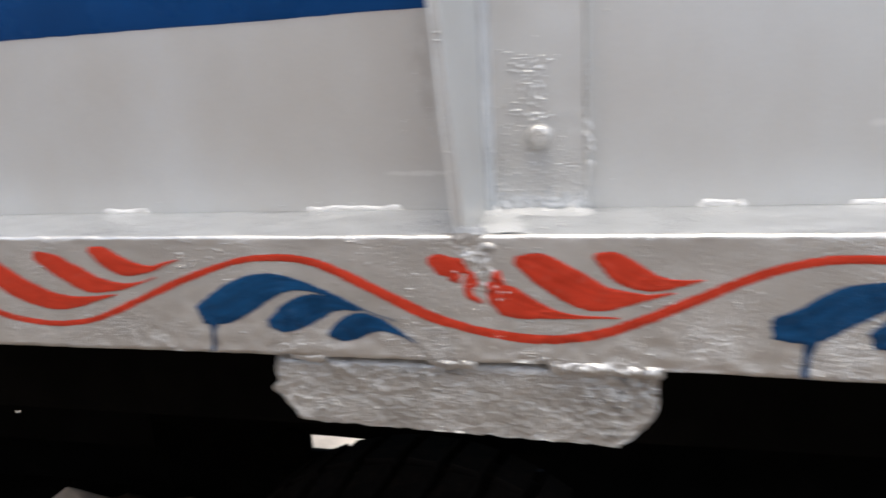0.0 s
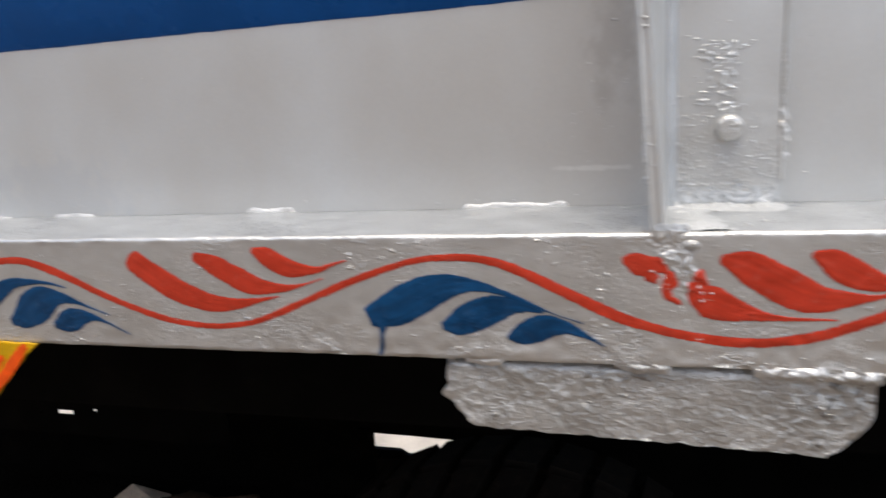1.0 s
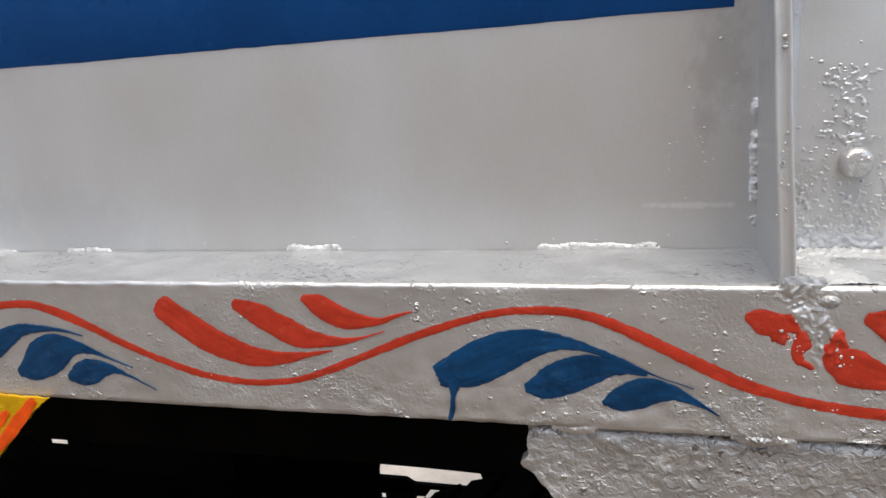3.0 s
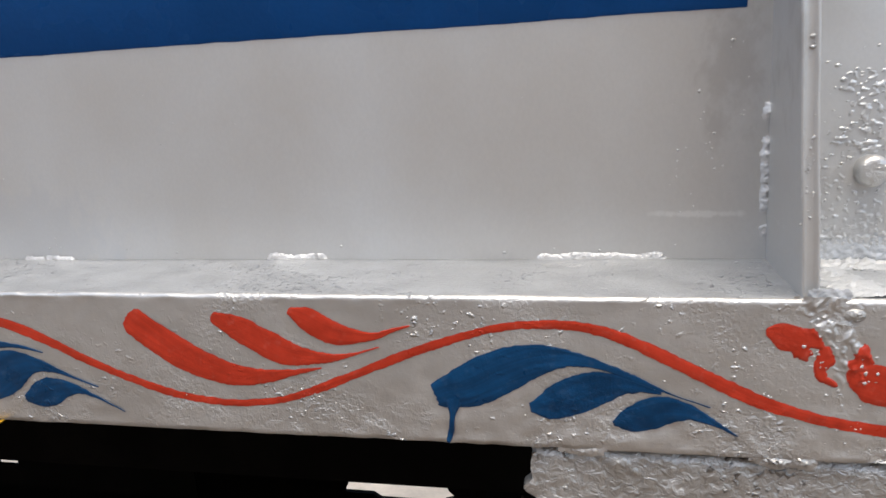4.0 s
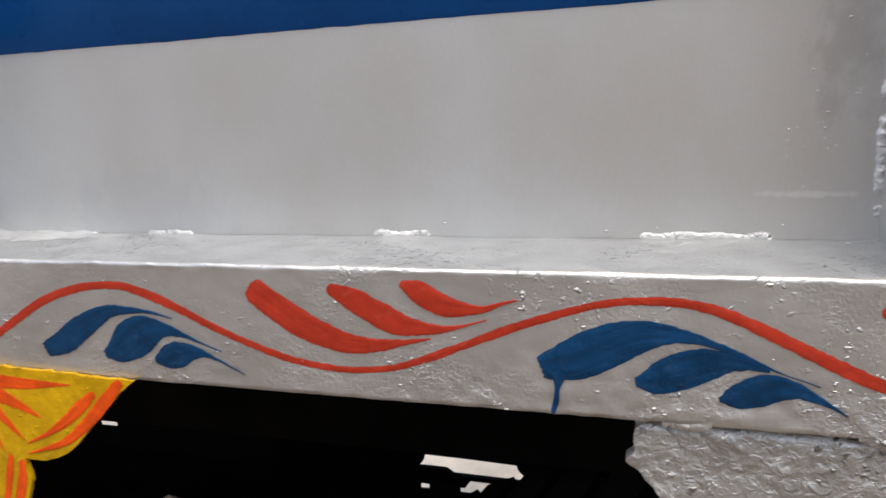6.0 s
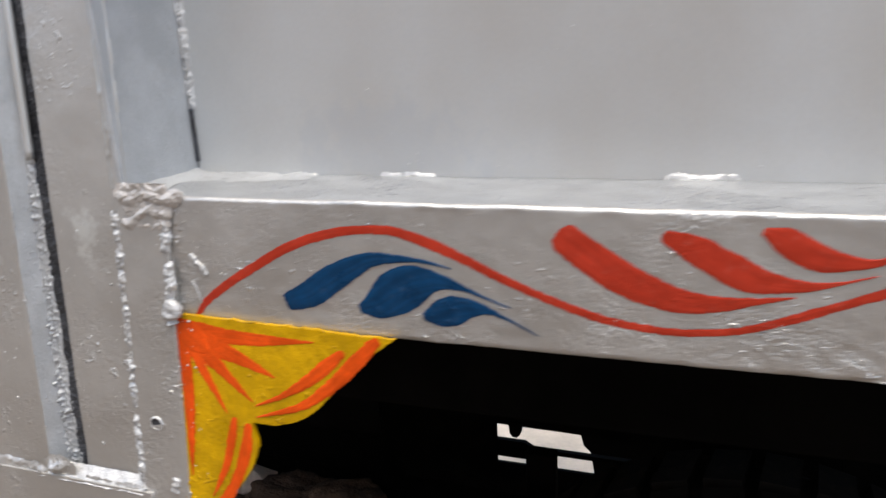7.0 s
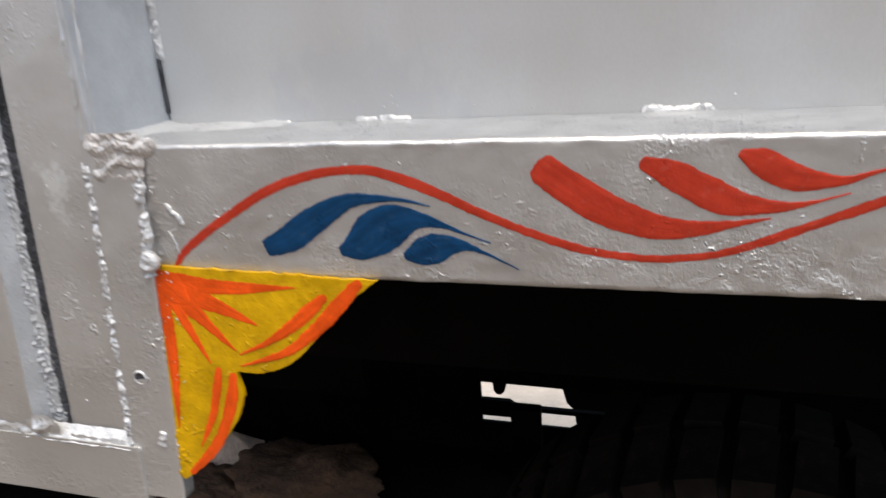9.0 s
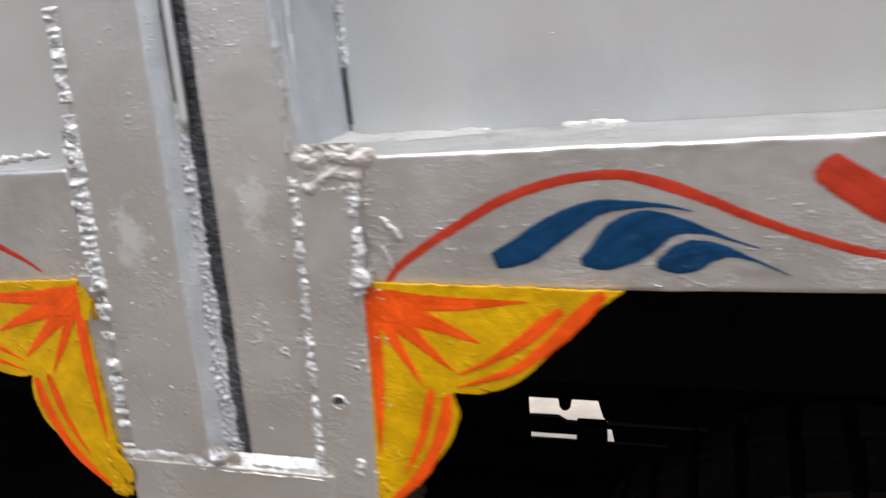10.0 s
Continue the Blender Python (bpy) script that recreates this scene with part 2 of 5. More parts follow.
def prism(points, y0, y1):
    """A plate of that outline in x and z, from y0 to y1."""
    bm = bmesh.new()
    front = [bm.verts.new((x, y0, z)) for x, z in points]
    back = [bm.verts.new((x, y1, z)) for x, z in points]
    bm.faces.new(front)
    bm.faces.new(back[::-1])
    for i in range(len(points)):
        j = (i + 1) % len(points)
        bm.faces.new((front[i], front[j], back[j], back[i]))
    return bm


def sheet(x0, x1, z0, z1, y, step, push):
    """A standing sheet whose y is pushed by push(x, z)."""
    bm = bmesh.new()
    nx, nz = max(1, round((x1 - x0) / step)), max(1, round((z1 - z0) / step))
    grid = [[bm.verts.new((x0 + (x1 - x0) * i / nx, y + push(x0 + (x1 - x0) * i / nx, z0 + (z1 - z0) * j / nz), z0 + (z1 - z0) * j / nz))
             for j in range(nz + 1)] for i in range(nx + 1)]
    for i in range(nx):
        for j in range(nz):
            bm.faces.new((grid[i][j], grid[i + 1][j], grid[i + 1][j + 1], grid[i][j + 1]))
    return bm


def thicken(bm, depth):
    """Gives an open standing sheet a back and sides, depth behind its front."""
    faces, rim = bm.faces[:], [e for e in bm.edges if e.is_boundary]
    twin = {v: bm.verts.new(v.co + Vector((0, depth, 0))) for v in bm.verts[:]}
    for f in faces:
        bm.faces.new([twin[v] for v in reversed(f.verts)])
    for e in rim:
        a, b = e.verts
        bm.faces.new((a, b, twin[b], twin[a]))
        e.smooth = False
        bm.edges.get((twin[a], twin[b])).smooth = False


def catmull(points, n):
    """n smooth samples along points of any size."""
    P = [np.array(p, float) for p in points]
    P = [2 * P[0] - P[1]] + P + [2 * P[-1] - P[-2]]
    out = []
    for k in range(n):
        u = k / (n - 1) * (len(P) - 3)
        i = min(int(u), len(P) - 4)
        u -= i
        a, b, c, d = P[i:i + 4]
        out.append(0.5 * (2 * b + (c - a) * u + (2 * a - 5 * b + 4 * c - d) * u * u + (3 * b - a - 3 * c + d) * u ** 3))
    return out


LEAN = 0.07         # the post leans out towards its foot


def rail_relief(x, y, z, zone=0):
    """How far the rail's painted skin stands out: waves, and lumps that grow towards the lower edge."""
    p = Vector((x, y, z))
    low = max(0.0, (TOP - 0.05 - z) / 0.05) if zone == 0 else 0.0
    return 0.0008 * noise.noise(p * 18) + (0.0003 + (0.0006 + 0.0011 * max(0.0, min(1.0, (x - 0.35) / 0.15))) * low) * noise.noise(p * 110) + 0.0002 * noise.noise(p * 200)


def rail_y(x, z):
    return -rail_relief(x, 0.0, z)


def post_y(x, z):
    return LEAN * (z - TOP)


def stroke(name, spine, material, parent, plane=rail_y, lift=0.00045, ragged=0.35, label="", seed=0, cap_size=0.34, cap_rough=0.25):
    """One brush stroke: spine in millimetres from the post's corner and the rail's top, with its width."""
    length = sum(math.hypot(q[0] - p[0], q[1] - p[1]) for p, q in zip(spine, spine[1:]))
    n = max(12, round(length / 2.2))
    across = max(4, round(max(p[2] for p in spine) / 2.5) + 2)
    S = catmull(spine, n)
    bm = bmesh.new()
    hair, uv = {}, bm.loops.layers.uv.new("brush")
    rows = []
    lift += 0.00004 * (seed % 7)
    run = seed * 37.0

    def put(px, pz, up):
        X, Z = px / 1000, TOP + pz / 1000
        if plane is rail_y:
            Z -= 0.02 * max(0.0, X - 0.92)
        return bm.verts.new((X, plane(X, Z) - up, Z))
    for k, (x, z, w) in enumerate(S):
        a, b = S[max(0, k - 1)], S[min(n - 1, k + 1)]
        t = np.array([b[0] - a[0], b[1] - a[1]])
        t = t / (np.hypot(*t) + 1e-9)
        nrm = np.array([-t[1], t[0]])
        w = max(w, 0.5)
        row = []
        run += math.hypot(b[0] - a[0], b[1] - a[1]) / 2
        for i in range(across + 1):
            s = 2 * i / across - 1
            jitter = ragged * noise.noise(Vector((x * 0.3, z * 0.3, (3 if s > 0 else -3) + seed))) if i in (0, across) else 0
            px, pz = np.array([x, z]) + nrm * (s * w / 2 + (1 if s > 0 else -1) * jitter * min(1, w / 4))
            row.append(put(px, pz, lift * (0.6 if i in (0, across) else 1.0)))
            hair[row[-1]] = (s * (w + 6) / 2 + seed * 11, run)
        rows.append(row)
    for r, q in zip(rows, rows[1:]):
        for i in range(across):
            bm.faces.new((r[i], q[i], q[i + 1], r[i + 1]))
    for e, k in ((rows[0], 0), (rows[-1], -1)):
        x, z, w = S[k]
        p = S[1 if k == 0 else -2]
        d = np.array([x - p[0], z - p[1]])
        d = d / (np.hypot(*d) + 1e-9)
        m = len(e)
        cap = []
        for i in range(1, m - 1):
            s = 2 * i / (m - 1) - 1
            o = np.array([e[i].co.x, e[i].co.z - TOP]) * 1000 + d * min(w * cap_size, 5) * (math.sqrt(1 - s * s) if cap_size > 0.2 else 1.0) * (1 + cap_rough * noise.noise(Vector((i * 1.7, seed, k))))
            cap.append(put(o[0], o[1], lift * 0.7))
            hair[cap[-1]] = hair[e[i]]
        cap = [e[0]] + cap + [e[-1]]
        for i in range(m - 1):
            quad = [e[i], e[i + 1], cap[i + 1], cap[i]]
            quad = [v for j, v in enumerate(quad) if v not in quad[:j]]
            if len(quad) > 2:
                bm.faces.new(quad)
    for f in bm.faces:
        for loop in f.loops:
            loop[uv].uv = hair[loop.vert]
    return part(name, bm, material, parent, label)


def lump(bm, p, r, squash=0.6, seed=0, axis=1, subdiv=1, long=1.0):
    """A small uneven drop on a surface that faces axis."""
    g = bmesh.ops.create_icosphere(bm, subdivisions=subdiv, radius=1)
    for v in g["verts"]:
        k = 1 + 0.55 * noise.noise(v.co * 1.9 + Vector((seed * 3.1, seed, p[0] * 50)))
        c = v.co * k * r
        c.x *= long * (1 + 0.45 * math.sin(seed * 5.3))
        c[axis] *= squash
        v.co = Vector(p) + c


def bead(name, path, r, parent, seed=1, gap=0.0, label="", squash=0.55, flat=1.0, even=1.0):
    """A weld bead: one wormy run of metal along a path of (x, y, z), thick and thin, sunk away where the weld skips."""
    P = catmull(path, 400)
    dist = np.concatenate([[0], np.cumsum([np.linalg.norm(b - a) for a, b in zip(P, P[1:])])])
    n = max(10, round(dist[-1] / 0.0011))
    bm = bmesh.new()
    rows, segs = [], 12
    for k in range(n + 1):
        sd = dist[-1] * k / n
        i = min(len(P) - 2, int(np.searchsorted(dist, sd)))
        c, t = Vector(P[i]), Vector(P[min(i + 3, len(P) - 1)] - P[max(0, i - 3)]).normalized()
        u = t.cross(Vector((0, 1, 0)))
        u = u.normalized() if u.length > 0.1 else t.cross(Vector((0, 0, 1))).normalized()
        v = t.cross(u)
        key = Vector((sd * 1000 / (r * 1000) * 0.55, seed * 7.3, 0))
        size = 0.9 + even * (0.3 * noise.noise(key) + 0.22 * noise.noise(key * 2.7) + 0.16 * noise.noise(key * 6.1))
        if gap and noise.noise(Vector((sd / r * 0.28, seed * 3.7, 5))) < gap * 1.2 - 0.6 + 0.15:
            size *= 0.3
        size *= min(1.0, 0.35 + 2.2 * min(k, n - k) / n * 4)
        c = c + (u * noise.noise(key * 0.9 + Vector((0, 0, 9))) * 0.7 + v * noise.noise(key * 0.9 + Vector((0, 0, 4))) * 0.2) * r
        ring = []
        for j in range(segs):
            a = j / segs * 2 * math.pi
            rr = r * size * (1 + 0.5 * noise.noise(Vector((math.cos(a) * 1.6, math.sin(a) * 1.6, sd / r * 1.5 + seed))))
            ring.append(bm.verts.new(c + u * math.cos(a) * rr * flat + v * math.sin(a) * rr * squash))
        rows.append(ring)
    for p, q in zip(rows, rows[1:]):
        for j in range(segs):
            bm.faces.new((p[j], p[(j + 1) % segs], q[(j + 1) % segs], q[j]))
    bm.faces.new(rows[0])
    bm.faces.new(rows[-1])
    return part(name, bm, silver_bead, parent, label)


def spatter(name, count, where, sizes, parent, seed, squash=0.34, axis=1, clump=90.0, material=None, long=1.0):
    """Loose drops of weld spatter that keep together in clusters; where(rng) gives each place."""
    rng = random.Random(seed)
    bm = bmesh.new()
    done = tries = 0
    while done < count and tries < count * 12:
        tries += 1
        q = where(rng)
        if noise.noise(Vector(q) * clump + Vector((seed, 0, 0))) + 0.5 * noise.noise(Vector(q) * clump * 0.3) < rng.uniform(-0.1, 0.35):
            continue
        if q[2] < TOP - 0.096 and q[0] > -0.01 and abs(q[1]) < 0.003:
            continue
        done += 1
        lump(bm, q, sizes[0] + (sizes[1] - sizes[0]) * rng.random() ** 3, squash, rng.random() * 9, axis, long=long)
    return part(name, bm, material or silver_bead, parent, kind="stuff")


def crust(name, parent, place, u0, u1, v0, v1, step, height, material=None, label="", sink=0.0006):
    """Weld metal lying on a surface: a field of heights, kept only where it stands out of what it lies on."""
    bm = bmesh.new()
    nu, nv = max(2, round((u1 - u0) / step)), max(2, round((v1 - v0) / step))
    hs = [[height(u0 + (u1 - u0) * i / nu, v0 + (v1 - v0) * j / nv) for j in range(nv + 1)] for i in range(nu + 1)]
    vs = {}

    def vert(i, j):
        if (i, j) not in vs:
            vs[i, j] = bm.verts.new(place(u0 + (u1 - u0) * i / nu, v0 + (v1 - v0) * j / nv, max(hs[i][j], -sink)))
        return vs[i, j]
    for i in range(nu):
        for j in range(nv):
            c = ((i, j), (i + 1, j), (i + 1, j + 1), (i, j + 1))
            if max(hs[a][b] for a, b in c) > 0:
                bm.faces.new([vert(a, b) for a, b in c])
    return part(name, bm, material or silver_bead, parent, label, kind="stuff")


def rubble(u, v, f, seed):
    """Lumpy noise between 0 and about 1: melted blobs of unlike size that run into one another."""
    p = Vector((u * f * 0.62, v * f * 0.62, seed * 3.7))
    p = p + noise.noise_vector(p * 0.6) * 0.7
    return 0.40 + 0.42 * noise.noise(p) + 0.34 * max(0.0, noise.noise(p * 2.1)) + 0.26 * noise.noise(p * 3.7) + 0.14 * noise.noise(p * 7.3)


def ellipse(u, v, cu, cv, ru, rv, turn=0.0):
    c, q = math.cos(turn), math.sin(turn)
    a, b = (u - cu) * c + (v - cv) * q, -(u - cu) * q + (v - cv) * c
    return 1 - math.hypot(a / ru, b / rv)


# ---- ground ----
GROUND = 0.08


def ground_height(x, y):
    near = max(0.0, 1 - math.hypot(x, y) / 14)
    fall = max(0.0, min(1.0, (y - 1.64) / 0.26))
    return GROUND - 0.43 * fall * fall * (3 - 2 * fall) + near * (0.016 * noise.noise(Vector((x * 1.3, y * 1.3, 0))) + 0.008 * noise.noise(Vector((x * 6, y * 6, 3))))


def build_ground():
    bm = bmesh.new()
    def spread(lo, hi, fine, far):
        a = list(np.arange(lo, hi, fine))
        step, v = fine, hi
        while v < far:
            a.append(v)
            step *= 1.5
            v += step
        step, v, b = fine, lo - fine, []
        while v > -far:
            b.append(v)
            step *= 1.5
            v -= step
        return b[::-1] + a
    xs, ys = spread(-3.5, 2.5, 0.1, 1500), spread(-2.5, 4.0, 0.1, 1500)
    grid = [[bm.verts.new((x, y, ground_height(x, y))) for y in ys] for x in xs]
    for i in range(len(xs) - 1):
        for j in range(len(ys) - 1):
            bm.faces.new((grid[i][j], grid[i + 1][j], grid[i + 1][j + 1], grid[i][j + 1]))
    ob = new("ground", finish(bm, "ground"))
    ob.data.materials.append(soil)
    return tagged(ob, "dry brown soil with stains, falling away beside the truck", "ground", kind="structure")


build_ground()

def build_ground_shade():
    """A near-black sheet that paints the shade below the truck, with a ragged outline."""
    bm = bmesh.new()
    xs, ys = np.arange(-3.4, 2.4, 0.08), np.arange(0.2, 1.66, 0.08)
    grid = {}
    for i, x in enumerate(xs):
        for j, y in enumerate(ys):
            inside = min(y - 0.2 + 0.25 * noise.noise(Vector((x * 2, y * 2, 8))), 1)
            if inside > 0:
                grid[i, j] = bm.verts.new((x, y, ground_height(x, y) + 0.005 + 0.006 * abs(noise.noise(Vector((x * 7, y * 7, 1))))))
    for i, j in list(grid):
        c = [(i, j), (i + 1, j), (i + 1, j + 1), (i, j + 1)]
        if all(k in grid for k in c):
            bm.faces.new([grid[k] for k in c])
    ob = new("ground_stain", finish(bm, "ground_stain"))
    ob.data.materials.append(underside_shade)
    return tagged(ob, "near-black sheet for the shade on the ground below the truck", "ground", kind="structure")


build_ground_shade()


def build_wall():
    """An unseen wall across the lane, added so that the paint mirrors a warm surface."""
    bm = box(-12, 3.2, -5.6, -5.3, -0.1, 4.6, bevel=0.02)
    ob = new("wall_south", finish(bm, "wall_south", False))
    ob.data.materials.append(plaster)
    return tagged(ob, "unseen plain wall added for warm reflections", "wall", kind="structure")


build_wall()

# ---- the truck ----
truck = thing("truck", "silver-painted steel truck body with hand-painted red and blue scrollwork", "truck")


def build_rail(name, x0, x1, label, depth=0.098):
    """A side rail of bent steel: face, worn round edge, ledge and inner side, uneven all along."""
    bm = bmesh.new()
    prof = []
    zb = TOP - 0.0988
    prof.append((0.0, zb + 0.0006, 0))
    for k in range(31):
        prof.append((0.0, zb + 0.004 + 0.0912 * k / 30, 0))
    for k in range(1, 6):
        a = k / 6 * math.pi / 2
        prof.append((0.0033 * (1 - math.cos(a)), TOP - 0.0033 + 0.0033 * math.sin(a), 1))
    for k in range(13):
        prof.append((0.0033 + (depth - 0.0033) * k / 12, TOP - 0.001 * k / 12, 2))
    prof += [(depth, zb + 0.01, 3), (0.012, zb + 0.01, 3), (0.012, zb, 3), (0.0008, zb, 3)]
    nx = max(2, round((x1 - x0) / 0.0035))
    rows = []
    for i in range(nx + 1):
        x = x0 + (x1 - x0) * i / nx
        row = []
        for y, z, zone in prof:
            z -= 0.02 * max(0.0, x - 0.76) * (1 - (z - zb) / 0.1)
            p = Vector((x, y, z))
            if zone < 3:
                d = rail_relief(x, y, z, zone)
                if zone == 1:
                    d += 0.0014 * max(0, noise.noise(Vector((x * 35, 7, 0)))) + 0.0005 * noise.noise(p * 160)
                if zone == 0:
                    y -= d
                elif zone == 1:
                    y -= d * 0.7
                    z += d * 0.7
                else:
                    z += d * 0.8
            else:
                z += 0.0012 * noise.noise(Vector((x * 40, z, 2)))
            row.append(bm.verts.new((x, y, z)))
        rows.append(row)
    m = len(prof)
    for r, q in zip(rows, rows[1:]):
        for i in range(m):
            bm.faces.new((r[i], q[i], q[(i + 1) % m], r[(i + 1) % m]))
    for r in (rows[0], rows[-1]):
        bm.faces.new(r)
    ob = part(name, bm, silver_rail, truck, label)
    ob.data.materials.append(silver_flecked_skylit)
    for f in ob.data.polygons:
        if f.normal.z > 0.9 and f.center.y > 0.006:
            f.material_index = 1
    return ob


rail = build_rail("side_rail", -0.064, 2.2, "silver-painted rail with red and blue scrollwork")
rail_left = build_rail("side_rail", -3.6, -0.272, "silver-painted rail beyond the post", depth=0.026)

# scrollwork: one long red line, then leaves
line_pts = [(-15, -99, 2), (-9.5, -91.5, 4), (0, -81, 6), (23.5, -64.5, 6.6), (45.5, -51.5, 6.8), (66.5, -39.5, 7), (86.5, -30.5, 6.9), (106, -24.5, 6.9),
            (124, -20.7, 6.5), (145, -19, 6.2), (163, -20.5, 6.8), (190, -29.3, 7.6), (211, -38, 6.6), (230, -47, 6.3), (252.5, -56.5, 5.6),
            (273, -64, 5.7), (293.5, -70.5, 5.8), (314.5, -74.5, 5.2), (345, -76.8, 5), (375, -73.5, 4.9), (395, -67.5, 5), (415, -59.5, 6),
            (434, -51.5, 5.4), (453, -43.5, 6.2), (471, -36.3, 5.7), (489, -30, 5.6), (506, -24.3, 5), (523, -19.8, 4.9), (540, -17.4, 5.2)]
stroke("red_scroll_line", line_pts, red_brush, rail, ragged=0.7)
line_pts = [(540, -17.4, 5.2), (556, -17, 5.8), (572, -18, 6), (588, -21.5, 6.7), (603, -27, 7.4), (619, -34.5, 8), (634.5, -42.5, 7.9), (650, -50.3, 8.5),
            (666, -58, 8.5), (681, -64.2, 7.8), (708, -72, 6.8), (728, -75.8, 6.8), (747, -78.2, 7), (766, -78.6, 7), (785, -76.5, 7), (803, -72.5, 7.6),
            (821, -66, 7.5), (838, -59, 7.3), (855, -51, 7.3), (871, -43.8, 7.4), (887, -36, 6.8), (903, -29.3, 6.6), (925, -22, 6.3), (955, -16.5, 6), (1000, -20, 6),
            (1060, -50, 6), (1130, -76, 6)]
stroke("red_scroll_line", line_pts, red_brush, rail, ragged=0.7, seed=4)
def leaf(name, number, *spine):
    """One leaf of the scrollwork, laid down with a flat brush."""
    blue = name == "blue_leaf"
    stroke(name, spine, blue_brush if blue else red_brush, rail, ragged=0.8, lift=0.0007, seed=number, cap_size=0.16 if blue else 0.26, cap_rough=0.9 if blue else 0.4)


leaf("red_leaf", 0, (274.0, -19.0, 20.0), (290.6, -31.1, 21.6), (307.9, -42.2, 22.1), (326.6, -50.8, 19.3), (346.3, -56.2, 15.4), (366.7, -56.6, 9.9), (386.8, -53.3, 4.5), (407.0, -49.5, 1.0))
leaf("red_leaf", 1, (335.0, -16.0, 8.6), (350.3, -22.3, 17.0), (365.3, -30.5, 19.0), (380.6, -38.3, 18.8), (397.0, -41.9, 11.5), (413.9, -42.2, 6.2), (430.6, -39.1, 2.0), (447.0, -34.0, 0.8))
leaf("red_leaf", 2, (389.0, -11.0, 6.0), (399.2, -15.4, 15.5), (409.7, -21.6, 16.8), (420.8, -25.9, 15.0), (432.7, -27.1, 9.4), (444.8, -26.7, 5.0), (456.3, -22.8, 3.0), (468.0, -19.5, 1.0))
leaf("blue_leaf", 3, (485.0, -65.0, 18.4), (504.9, -58.1, 29.0), (524.5, -48.2, 28.9), (544.6, -40.5, 21.9), (565.6, -38.4, 10.9), (586.9, -43.0, 5.0), (607.2, -51.1, 3.7), (627.2, -59.9, 0.8), (648.0, -67.0, 0.8))
leaf("blue_leaf", 4, (543.5, -71.5, 7.8), (553.8, -69.5, 19.1), (564.3, -64.7, 24.1), (575.2, -60.0, 24.0), (586.3, -56.2, 20.6), (597.3, -54.7, 12.8), (608.6, -56.0, 5.9), (620.0, -59.0, 1.9))
leaf("blue_leaf", 5, (593.0, -79.5, 3.9), (602.3, -77.2, 15.9), (612.3, -73.4, 20.6), (623.0, -70.1, 18.4), (633.8, -70.4, 11.7), (644.2, -73.9, 6.5), (654.3, -78.8, 2.8), (664.0, -84.5, 0.9))
leaf("blue_leaf", 6, (72.0, -76.5, 13.9), (90.0, -69.6, 19.8), (106.3, -58.6, 20.5), (123.1, -48.6, 16.9), (140.8, -40.8, 10.8), (160.2, -39.0, 6.0), (179.8, -39.9, 2.8), (199.0, -44.0, 0.8))
leaf("blue_leaf", 7, (130.5, -78.0, 7.4), (144.4, -72.7, 24.0), (158.6, -63.4, 32.4), (174.0, -56.2, 27.4), (189.5, -53.6, 12.7), (206.2, -56.9, 4.8), (222.5, -63.2, 1.8), (239.0, -69.0, 0.8))
leaf("blue_leaf", 8, (178.5, -80.0, 6.6), (188.9, -77.2, 18.7), (200.2, -73.6, 21.6), (211.7, -71.3, 13.9), (223.3, -72.2, 5.8), (234.8, -76.2, 2.5), (246.0, -81.5, 1.4), (257.0, -87.0, 0.8))
leaf("red_leaf", 9, (678.0, -19.0, 6.1), (682.0, -19.6, 12.0), (686.0, -21.2, 15.5), (690.0, -23.2, 16.0), (694.0, -25.2, 12.0))
leaf("red_leaf", 11, (725.5, -46.0, 14.0), (733.0, -48.0, 23.5), (744.8, -53.0, 20.5), (757.9, -56.6, 12.4), (771.4, -59.4, 6.2), (785.5, -60.5, 2.9), (799.8, -60.5, 2.0), (814.0, -60.5, 1.0))
leaf("red_leaf", 12, (742.5, -18.5, 7.6), (757.0, -23.2, 21.6), (771.4, -31.7, 24.6), (786.1, -40.2, 25.3), (801.5, -46.0, 19.7), (818.0, -46.1, 11.4), (834.4, -44.8, 4.3), (851.0, -41.5, 1.0))
leaf("red_leaf", 13, (798.0, -15.5, 5.4), (807.2, -19.1, 15.8), (816.3, -25.4, 19.8), (826.3, -30.6, 17.7), (836.8, -34.2, 13.2), (847.8, -35.1, 7.8), (859.0, -34.0, 4.0), (870.0, -32.0, 0.8))
leaf("blue_leaf", 14, (917, -66, 16), (938, -62, 27), (964, -47, 26.6), (1000, -38, 12), (1034, -48, 6), (1078, -64, 1.4))
leaf("blue_leaf", 15, (978, -71, 14), (992, -66, 24), (1013, -56, 22), (1032, -52, 17), (1048, -55, 9), (1070, -61, 1.4))
stroke("paint_drip", ((494, -70, 10), (492.9, -78.3, 4.0), (492.2, -84.4, 3.6), (491.3, -90.6, 3.9), (489.5, -96.5, 3.2)), blue_brush, rail, lift=0.0018, label="run of blue paint")
stroke("paint_drip", ((939, -74, 9), (937.5, -84, 5.5), (937, -92, 5), (936.5, -99, 4.6)), blue_brush, rail, lift=0.0018, label="run of blue paint")
stroke("red_scroll_line", ((-324, -86, 2.5), (-340, -75, 4), (-356, -66, 5), (-374, -56, 5.5), (-420, -30, 6), (-470, -17, 6), (-540, -40, 6)),
       red_brush, rail_left, ragged=0.7)


# ---- panels ----
def build_panel(x0, x1, y, label, seed):
    def push(x, z):
        return 0.0026 * noise.noise(Vector((x * 3.2 + seed, z * 3.2, 0))) + 0.0006 * noise.noise(Vector((x * 9, z * 8, seed)))
    bm = sheet(x0, x1, TOP - 0.02, TOP + 0.30, y, 0.01, push)
    thicken(bm, 0.003)
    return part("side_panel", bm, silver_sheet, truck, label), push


BAND = TOP + 0.1645
